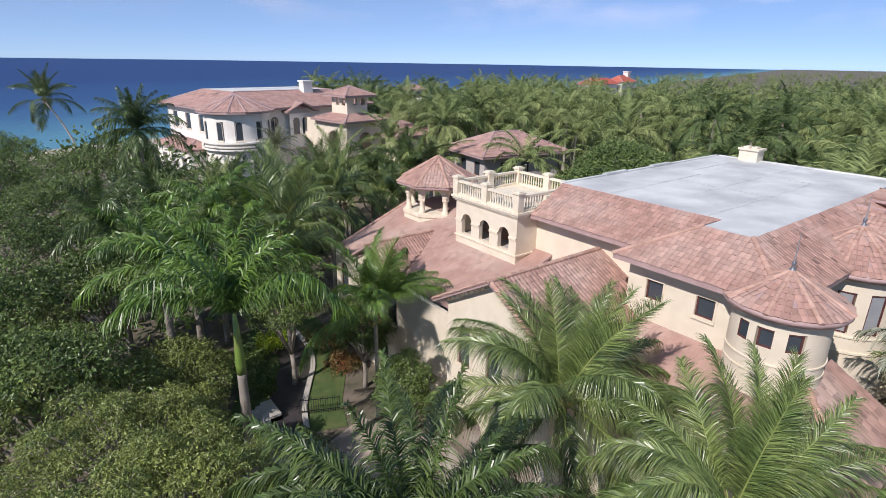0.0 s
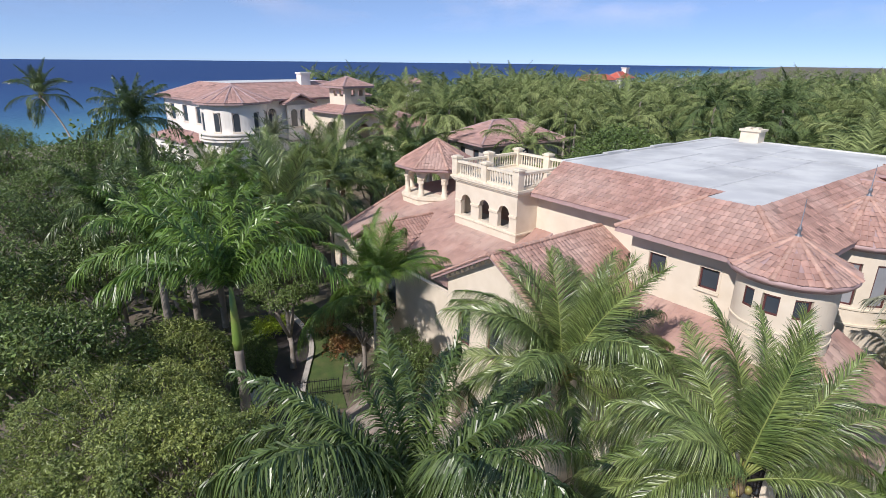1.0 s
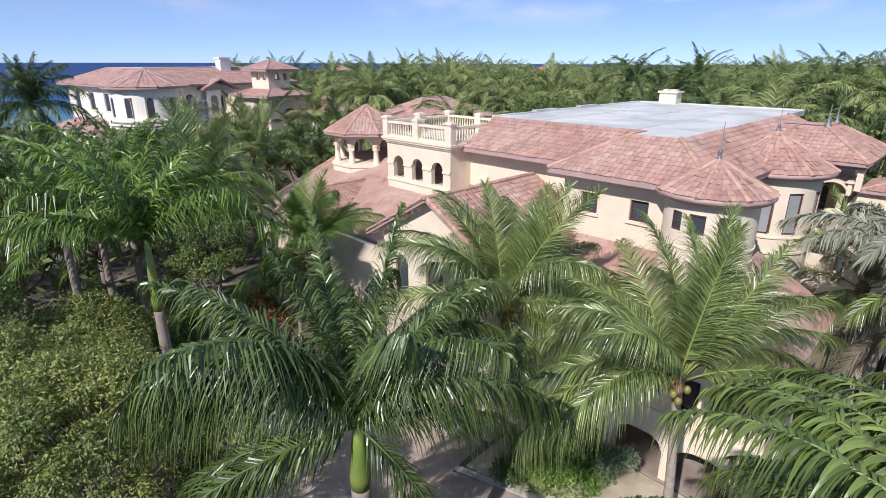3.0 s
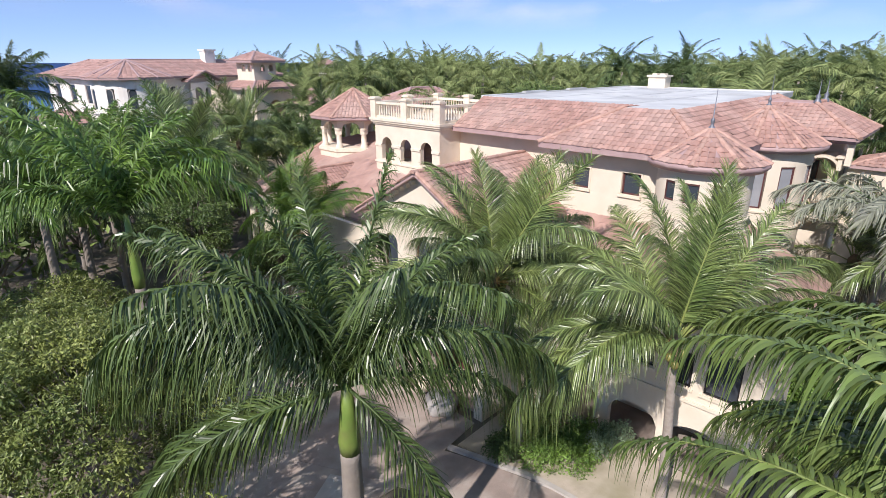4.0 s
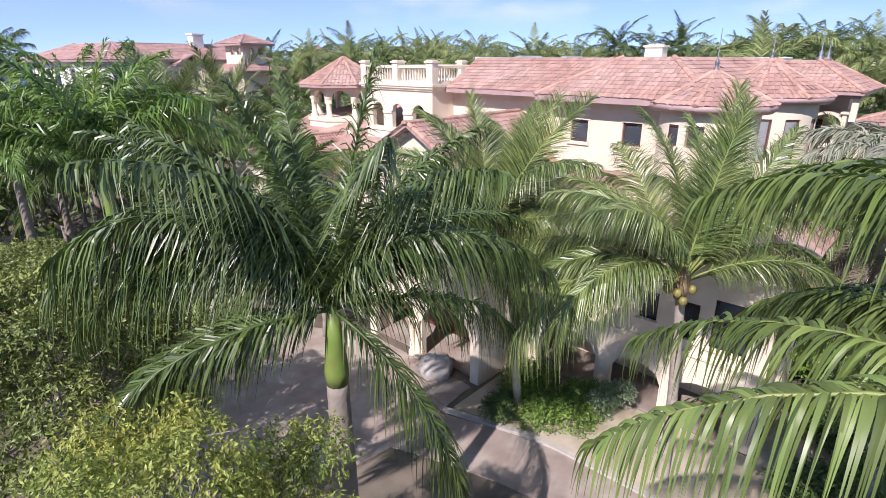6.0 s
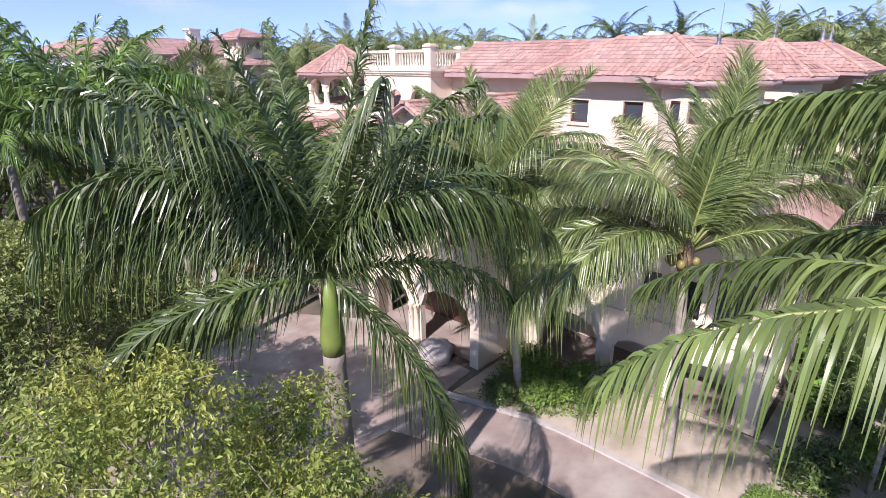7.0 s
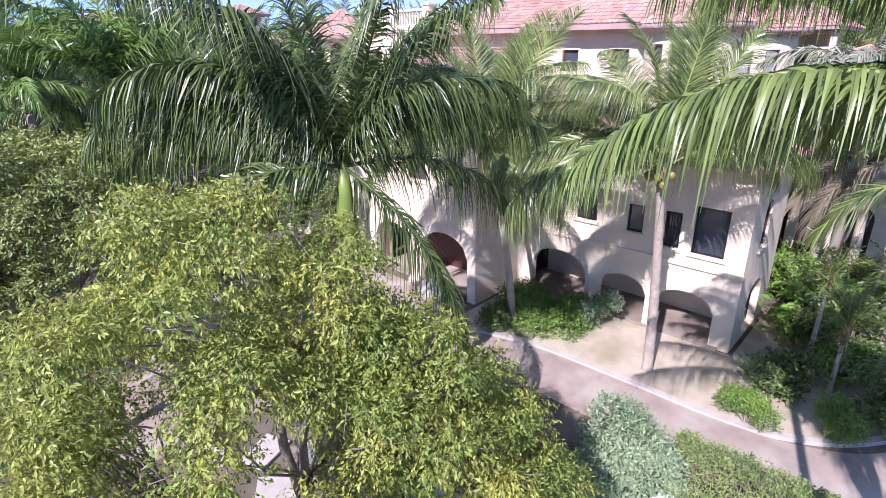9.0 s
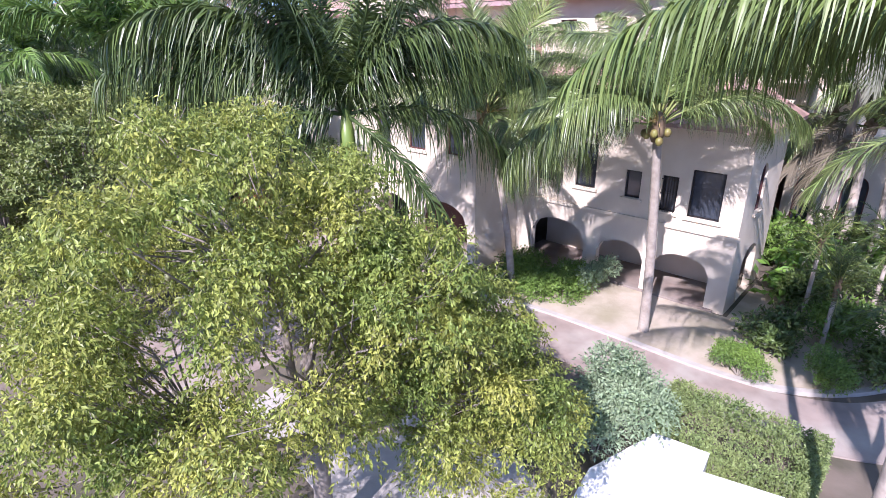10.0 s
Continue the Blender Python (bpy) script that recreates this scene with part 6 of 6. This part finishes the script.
tree("ficus_tree", 0.2, 21.0, round_lobes(0.2, 21.0, 5.8, 3.9, 3.9, 3.0, 70, 0.68, 8), 8000, 7, 0.125, LEAF_O, 33, "broad olive-green ficus tree in the garden", 0.2, 2.6)
for i, (x, y, z, r) in enumerate([(-2.0, 28.0, 5.2, 3.6), (3.0, 24.5, 4.2, 2.3), (4.6, 30.5, 3.8, 2.4), (-2.6, 34.5, 5.4, 3.6)]):
    tree("ficus_tree", x, y, round_lobes(x, y, z, r, r, r * 0.75, 45, 0.72, 60 + i), 4000, 6, 0.155, LEAF_O, 36 + i, "broad olive-green ficus tree in the garden", 0.2, 2.0)
tree("ficus_tree", 11.6, 31.5, round_lobes(11.6, 31.5, 6.6, 2.3, 2.3, 2.6, 40, 0.6, 21), 5200, 6, 0.15, LEAF_D, 44, "dense dark green tree beside the garden path", 0.16, 2.4)
tree("ficus_tree", 15.4, 28.4, round_lobes(15.4, 28.4, 4.6, 1.5, 2.2, 2.0, 30, 0.55, 22), 3600, 6, 0.15, LEAF_D, 45, "dense dark green tree against the wing", 0.14, 2.0)
tree("ficus_tree", 14.6, 22.3, round_lobes(14.6, 22.3, 3.6, 1.4, 1.6, 1.7, 24, 0.5, 23), 3000, 6, 0.14, LEAF_D, 46, "dense dark green tree against the wing", 0.12, 1.8)
# added outside the camera's view, only to cast shade on the side garden
tree("ficus_tree", 10.2, -3.6, round_lobes(10.2, -3.6, 7.9, 1.9, 1.6, 2.2, 34, 0.62, 24), 5200, 6, 0.13, LEAF_O, 47, "unseen olive-green tree added to shade the side garden", 0.16, 3.4)
tree("ficus_tree", 47.0, 31.0, crown_lobes(47, 31, 10.3, 7, 4.0, 3.0, 24, 1.8, 10), 4500, 5, 0.32, LEAF_D, 34, "wide dense dark green tree behind the villa", 0.3, 4.0)
tree("ficus_tree", 40.5, 35.5, crown_lobes(40.5, 35.5, 7.6, 3, 3, 2.4, 12, 1.4, 11), 3000, 5, 0.32, LEAF_O, 35, "bright green tree behind the villa", 0.3, 4.0)
for i, (x, y, z, r) in enumerate([(-1.5, 29, 7.0, 4.2), (-3.5, 38, 8.0, 4.6), (2.5, 41, 7.2, 4.2), (-4.5, 50, 9.0, 5.2), (3.0, 52, 7.6, 4.6), (-8, 62, 9.2, 5.6), (1.5, 66, 7.6, 5.0), (9, 48, 6.2, 3.8), (11, 58, 6.5, 4.6), (-6, 78, 9.0, 6.0), (-4, 95, 8.5, 6.5), (5, 84, 7.4, 5.6), (17, 46, 6.0, 4.0), (20, 56, 6.6, 4.4), (12, 72, 6.6, 5.0)]):
    tree("seagrape_tree", x, y, crown_lobes(x, y, z * 0.86, r * 0.85, r * 0.85, r * 0.55, 14, r * 0.36, 40 + i), 3200 if i < 8 else 1800, 5, 0.22 if i < 8 else 0.3, LEAF_D, 50 + i, "dense dark green shrub tree near the shore", 0.2, 2.4, "shore trees")

for i, (x, y, z) in enumerate([(15.5, 59.5, 9.0), (19.0, 64.0, 8.6), (23.0, 57.0, 8.8), (26.0, 60.0, 8.0), (28.6, 55.0, 9.4), (30.0, 47.5, 10.2), (35.5, 52.0, 11.0), (12.0, 55.0, 9.0), (20.0, 52.0, 8.4), (25.5, 50.0, 9.0), (17.0, 68.0, 8.0), (33.5, 58.0, 10.5), (31.5, 63.0, 10.0)]):
    palm("royal" if i % 3 else "coco", x, y, z - 2.2, 16, "mid", 500 + i, label="full palm in the garden before the seaside villa", r=0.2, mat=FROND_F if i % 4 == 0 else FROND_R, group="palms before the seaside villa")
for i, (x, y, z, r) in enumerate([(18, 61, 5.6, 3.4), (24, 63, 5.6, 3.4), (29, 60, 5.8, 3.6), (21, 57, 5.2, 3.2), (33, 55, 6.2, 3.8), (36, 62, 7.0, 4.0)]):
    tree("seagrape_tree", x, y, crown_lobes(x, y, z, r, r, r * 0.55, 12, r * 0.36, 80 + i), 1700, 5, 0.30, LEAF_D if i % 2 else LEAF_O, 90 + i, "dense green shrub tree before the seaside villa", 0.2, 2.4, "shore trees")

# ---- planting ----
def hedge(name, x0, y0, x1, y1, z0, z1, count, size, mat, seed, label, category="hedge"):
    """A clipped hedge or mound: inner mass of twigs and a skin of leaves."""
    rng = np.random.default_rng(seed)
    u = rng.random((count, 3))
    face = rng.integers(0, 5, count)
    n = np.zeros((count, 3))
    for k, (ax, val, nn) in enumerate(((0, 0, (-1, 0, 0)), (0, 1, (1, 0, 0)), (1, 0, (0, -1, 0)), (1, 1, (0, 1, 0)), (2, 1, (0, 0, 1)))):
        m = face == k
        u[m, ax] = val + (1 if val == 0 else -1) * rng.random(m.sum()) ** 2 * 0.12
        n[m] = nn
    p = np.array([x0, y0, z0]) + u * np.array([x1 - x0, y1 - y0, z1 - z0])
    p[:, 2] += 0.12 * np.sin(p[:, 0] * 2.1) * np.cos(p[:, 1] * 1.7) * (face == 4)
    v, f = leaf_cloud(p, n, size, 5, rng, 0.2)
    th = thing(name, ((x0 + x1) / 2, (y0 + y1) / 2, 0), label, category, "garden planting")
    c = np.array([(x0 + x1) / 2, (y0 + y1) / 2, 0])
    s = Shape()
    for _ in range(int(6 + (x1 - x0) * (y1 - y0) * 3)):
        a = Vector((rng.uniform(x0, x1), rng.uniform(y0, y1), 0)) - Vector(c)
        s.tube([a, a + Vector((rng.normal(0, 0.1), rng.normal(0, 0.1), z1 * 0.9))], [0.02, 0.008], 4)
    part("stem", s.mesh("stem", BARK_TREE), th, "", "stuff")
    part("foliage", mesh_of("foliage", v - c, f, mat), th)
    return th


def bush(name, x, y, r, h, count, size, mat, seed, label, category="shrub", per=5):
    rng = np.random.default_rng(seed)
    lobes = [(rng.normal(0, r * 0.35), rng.normal(0, r * 0.35), h * rng.uniform(0.35, 0.7), r * rng.uniform(0.45, 0.7)) for _ in range(6)]
    th = thing(name, (x, y, 0), label, category, "garden planting")
    p, d = lobe_points(lobes, count, rng, 0.4, -0.6)
    p[:, 2] = np.abs(p[:, 2]) + 0.03
    v, f = leaf_cloud(p, d, size, per, rng, 0.2)
    s = Shape()
    for a, b, c, q in lobes:
        s.tube([(0, 0, 0), (a * 0.6, b * 0.6, c * 0.6), (a, b, c)], [0.03, 0.02, 0.01], 4)
    part("stem", s.mesh("stem", BARK_TREE), th, "", "stuff")
    part("foliage", mesh_of("foliage", v, f, mat), th)
    return th


LEAF_P = material("pale olive hedge leaf", (0.25, 0.31, 0.11), 0.5, (0.17, 0.24, 0.08), 1.5, island=0.4, translucent=0.2)
hedge("hedge", 10.45, -1.75, 12.8, 2.2, 0, 1.05, 6400, 0.09, LEAF_P, 61, "clipped green hedge beside the drive")
bush("tree_shrub", 9.0, 2.9, 1.1, 2.3, 900, 0.11, LEAF_G, 72, "pale grey-green feathery shrub")
bush("tree_shrub", 11.2, 3.0, 1.1, 2.9, 900, 0.11, LEAF_G, 73, "pale grey-green feathery shrub")
bush("tree_shrub", 10.2, 2.9, 1.6, 3.0, 1500, 0.12, LEAF_G, 62, "pale grey-green feathery shrub")
bush("shrub", 15.7, 1.1, 0.75, 1.3, 1300, 0.09, LEAF_H, 63, "round bright green shrub by the drive")
bush("shrub", 16.7, -1.25, 0.85, 1.35, 1300, 0.09, LEAF_H, 64, "round bright green shrub by the drive")
bush("ground_cover", 17.6, 11.2, 1.5, 0.6, 1500, 0.13, LEAF_H, 74, "low green creeper in the bed")
bush("shrub", 15.4, 11.2, 0.8, 0.9, 900, 0.12, LEAF_D, 75, "low dark shrub beside the drive")
bush("ground_cover", 16.8, 9.6, 1.7, 0.6, 1900, 0.13, LEAF_H, 65, "low green creeper in the bed")
bush("ground_cover", 17.8, 9.0, 1.3, 0.9, 1200, 0.13, LEAF_H, 66, "low green creeper in the bed")
bush("shrub", 18.6, 8.0, 0.9, 1.6, 500, 0.16, LEAF_G, 67, "grey-green shrub against the wall")
bush("lime_shrub", 12.0, 36.2, 1.2, 1.8, 600, 0.18, LEAF_L, 68, "bright lime-yellow shrub by the garden path")
bush("bronze_shrub", 15.6, 34.5, 1.6, 1.6, 600, 0.18, LEAF_R, 69, "red and bronze leaved shrub by the path")
bush("bronze_shrub", 15.1, 31.4, 1.4, 1.4, 500, 0.18, LEAF_R, 70, "red and bronze leaved shrub by the path")
hedge("hedge", 8.2, 31.4, 10.2, 35.8, 0, 1.6, 1600, 0.18, LEAF_D, 71, "dark green clipped hedge along the path")
shed = thing("service_shed", (0, 0, 0), "low white flat-topped service shed among the shrubs", "shed")
SHED = [(7.1, -1.9), (10.12, -1.7), (9.56, 0.38), (10.34, 0.46), (10.16, 1.75), (7.9, 2.45), (6.9, 2.3)]
part("body", Shape().prism(SHED, 0, 0.7).mesh("body", WHITE), shed)
part("roof_slab", Shape().prism([(x + 0.05 * (1 if x > 8.5 else -1), y + 0.05 * (1 if y > 1 else -1 if y < -1 else 0)) for x, y in SHED], 0.7, 0.78).mesh("roof_slab", WHITE), shed)

# ---- the grove beyond ----
HOLES = [(28, 28, 40, 52), (14, -6, 48, 40), (16, 68, 52, 118), (39, 43, 56, 58)]
rng = random.Random(11)
spots = []
tries = 0
while len(spots) < 250 and tries < 20000:
    tries += 1
    a, r = radians(rng.uniform(-8, 104)), 30 * (rng.random() * 35 + 1) ** 0.5
    x, y = r * math.sin(a), r * math.cos(a)
    if y > 150 + COAST * x or any(p < x < s and q < y < t for p, q, s, t in HOLES):
        continue
    if math.degrees(a) < 24 or (math.degrees(a) < 34 and r < 78):
        continue
    if 33.2 < math.degrees(a) < 35.6 and r < 118:
        continue
    if 53.3 < math.degrees(a) < 57.6 and r > 130:
        continue
    gap = 5.6 + r * 0.012
    if any((x - p) ** 2 + (y - q) ** 2 < gap * gap for p, q, _ in spots):
        continue
    spots.append((x, y, r))
for i, (x, y, r) in enumerate(spots):
    kind = "coco" if i % 3 else "royal"
    tall = rng.uniform(8.5, 13.5) if r < 80 else rng.uniform(8.5, 14.5)
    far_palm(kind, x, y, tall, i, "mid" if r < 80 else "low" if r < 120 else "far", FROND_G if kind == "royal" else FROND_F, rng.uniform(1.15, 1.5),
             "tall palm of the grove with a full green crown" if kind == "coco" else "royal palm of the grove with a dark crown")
SKYLINE = [(53.0, 78.6, 14.2), (60.4, 79.4, 14.0), (59.0, 67.7, 14.2), (68.9, 65.1, 15.0), (84.5, 70.2, 14.8), (84.0, 54.0, 14.2), (67.2, 33.0, 15.6), (72.8, 27.5, 15.8), (82.2, 21.0, 14.6), (78.3, 15.8, 14.6), (79.0, 11.4, 14.3), (69.5, 7.2, 14.2), (57.0, 26.5, 12.6), (61.0, 21.0, 13.0), (64.0, 16.0, 12.4)]
for i, (x, y, z) in enumerate(SKYLINE):
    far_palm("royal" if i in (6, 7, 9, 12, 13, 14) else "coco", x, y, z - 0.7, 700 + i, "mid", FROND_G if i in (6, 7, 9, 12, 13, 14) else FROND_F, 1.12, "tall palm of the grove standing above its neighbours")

# palms too far off to count: crowns only, in one mesh
rngf = np.random.default_rng(77)
V, F, o = [], [], 0
for i in range(760):
    a, r = radians(rngf.uniform(26, 106)), 165 + 900 * rngf.random() ** 1.7
    x, y = r * math.sin(a), r * math.cos(a)
    if y > 150 + COAST * x or (53.3 < math.degrees(a) < 57.6 and r < 360):
        continue
    ca, sa, k = math.cos(i * 1.7), math.sin(i * 1.7), rngf.uniform(1.0, 1.5)
    top = rngf.uniform(7.0, 11.5)
    for j in range(13):
        age = min(5, max(0, int(j * 0.42 + rngf.uniform(-0.4, 0.6))))
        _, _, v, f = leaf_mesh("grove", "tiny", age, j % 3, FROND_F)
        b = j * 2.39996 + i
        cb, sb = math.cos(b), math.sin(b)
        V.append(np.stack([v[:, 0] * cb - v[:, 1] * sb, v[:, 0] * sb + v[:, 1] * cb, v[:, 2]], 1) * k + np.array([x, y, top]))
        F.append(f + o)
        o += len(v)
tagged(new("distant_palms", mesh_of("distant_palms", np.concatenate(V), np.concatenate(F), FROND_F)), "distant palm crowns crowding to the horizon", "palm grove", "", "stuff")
palm("royal", 10.9, 74.5, 13.0, 34, "mid", 402, label="dark royal palm in front of the seaside villa", r=0.25, scale=1.3)
palm("date", 24.6, 66.0, 10.6, 38, "mid", 403, label="grey-green date palm before the seaside villa", r=0.22, scale=1.25, mat=material("grey date palm leaflet", (0.24, 0.26, 0.16), 0.5, (0.17, 0.19, 0.11), 0.8, island=0.3, translucent=0.2))
for i, (x, y, r, h, mt) in enumerate([(22.5, 0.6, 1.3, 1.6, LEAF_D), (24.5, -0.6, 1.5, 2.2, LEAF_D), (20.5, -1.0, 1.3, 1.4, LEAF_H), (18.4, 0.6, 1.0, 1.3, LEAF_D), (18.6, -2.4, 1.2, 1.4, LEAF_D), (27.5, 1.4, 1.5, 2.4, LEAF_H), (28.6, -0.8, 1.4, 2.4, LEAF_D), (27.0, 3.2, 1.0, 1.8, LEAF_H), (26, -4, 1.6, 2.0, LEAF_H), (23, -6, 1.6, 2.0, LEAF_D), (30, -5, 1.8, 2.4, LEAF_D)]):
    bush("shrub", x, y, r, h, 550, 0.2, mt, 200 + i, "leafy dark shrub in the shaded side garden")
palm("coco", 29.3, 1.8, 7.0, 12, "mid", 21, label="leaning coconut palm with a pale sunlit trunk", r=0.24, lean=(2.0, 0.5), scale=0.85)
palm("coco", 29.0, 0.3, 6.6, 12, "mid", 22, label="leaning coconut palm with a pale sunlit trunk", r=0.24, lean=(1.8, 0.3), mat=FROND_D, scale=0.9)
palm("coco", 9.3, 152, 11.5, 24, "mid", 401, mat=FROND_R, lean=(-4.2, 2.0), label="leaning palm alone at the water's edge", r=0.22, scale=1.35)

for i, (x, y, z) in enumerate([(19.3, -0.6, 2.6), (21.5, 0.4, 3.4), (23.6, -1.6, 3.0), (18.4, -2.6, 2.2)]):
    palm("date", x, y, z, 20, "mid", 410 + i, label="small dark palm in the shaded side garden", r=0.09, scale=0.75, mat=FROND_R, group="small garden palms")
LEAF_B = material("broad bright leaf", (0.16, 0.30, 0.05), 0.3, (0.11, 0.23, 0.04), 2.0, island=0.3, translucent=0.25)
for i, (x, y, r, h) in enumerate([(25.2, 0.9, 1.2, 2.2), (26.6, -1.2, 1.3, 2.6), (29.4, 2.9, 0.9, 2.0), (23.2, 1.5, 0.8, 1.5)]):
    bush("elephant_ear", x, y, r, h, 90, 0.55, LEAF_B, 430 + i, "clump of broad bright green leaves in the side garden", "plant", 2)

# undergrowth: a carpet of leaf clumps under the palms, thinning with distance
rng2 = np.random.default_rng(12)
V, F, o = [], [], 0
n = 0
while n < 760:
    a, r = radians(rng2.uniform(-10, 106)), 28 * (rng2.random() * 120 + 1) ** 0.5
    far_off = n >= 620
    if far_off:
        a, r = radians(rng2.uniform(56, 106)), 280 + 2200 * rng2.random() ** 1.5
    x, y = r * math.sin(a), r * math.cos(a)
    if y > 150 + COAST * x or any(p - 1 < x < s + 1 and q - 1 < y < t + 1 for p, q, s, t in HOLES):
        continue
    low = math.degrees(a) < 33
    if low and r > 120:
        continue
    n += 1
    big = rng2.uniform(2.4, 4.2) + r * 0.008
    h = rng2.uniform(2.0, 5.0) if far_off else rng2.uniform(1.2, 3.2) if r < 150 and not low else rng2.uniform(2.0, 4.5) if not low else rng2.uniform(5.0, 8.0)
    lobes = [(x + rng2.normal(0, big * 0.5), y + rng2.normal(0, big * 0.5), h * rng2.uniform(0.5, 1.0), big * rng2.uniform(0.45, 0.8)) for _ in range(5)]
    p, d = lobe_points(lobes, 72, rng2, 0.3, -0.2)
    v, f = leaf_cloud(p, d, min(1.1, 0.46 + r * 0.004), 3, rng2, 0.3, 0.6)
    V.append(v)
    F.append(f + o)
    o += len(v)
tagged(new("undergrowth", mesh_of("undergrowth", np.concatenate(V), np.concatenate(F), LEAF_D)), "dense green undergrowth beneath the palms", "undergrowth", "", "stuff")


# ---- roof tiles of the front slopes, one by one ----
def laid_tiles(roof, poly, up, mat, course=0.32, width=0.25, seed=1):
    """Barrel tiles as pieces of a roof, all on one mesh."""
    rng = random.Random(seed)
    P = [Vector(p) for p in poly]
    u = Vector(up).normalized()
    nr = (P[1] - P[0]).cross(P[2] - P[0]).normalized()
    nr = nr if nr.z > 0 else -nr
    ac = u.cross(nr)
    v = []
    for dt, dz in ((-0.56 * course, 0.026), (0.5 * course, 0.0)):
        for j, h in zip((0.0, 0.22, 0.5, 0.78, 1.0), (0.0, 0.0225, 0.03, 0.0225, 0.0)):
            v.append(((j - 0.5) * width * 0.97, dt, h + dz + 0.012))
    me = mesh_of("tile", v, TILE_FACES.tolist() + [(0, 4, 3, 2, 1)], mat)
    s, t = [(p - P[0]).dot(ac) for p in P], [(p - P[0]).dot(u) for p in P]
    flat_poly = list(zip(s, t))
    rows, cols = int((max(t) - min(t)) / course) + 1, int((max(s) - min(s)) / width) + 1
    for i in range(rows):
        for j in range(cols):
            a, b = min(s) + (j + 0.5) * width, min(t) + (i + 0.5) * course
            if not inside(flat_poly, np.array([a]), np.array([b]))[0]:
                continue
            o = P[0] + ac * (a + rng.gauss(0, 0.006)) + u * (b + rng.gauss(0, 0.012))
            tilt = rng.gauss(0, 0.02)
            w = (nr + ac * tilt).normalized()
            x = (ac - w * ac.dot(w)).normalized()
            y = w.cross(x)
            ob = part("tile", me, roof)
            ob.matrix_local = Matrix(((x.x, y.x, w.x, o.x), (x.y, y.y, w.y, o.y), (x.z, y.z, w.z, o.z), (0, 0, 0, 1)))


laid_tiles(UPPER_ROOF, *slope([(21.7, 14.45), (21.7, 6.6), (24.5, 9.4), (24.5, 11.65)], (21.7, 10), (1, 0), EZ, PITCH), TILE, seed=5)
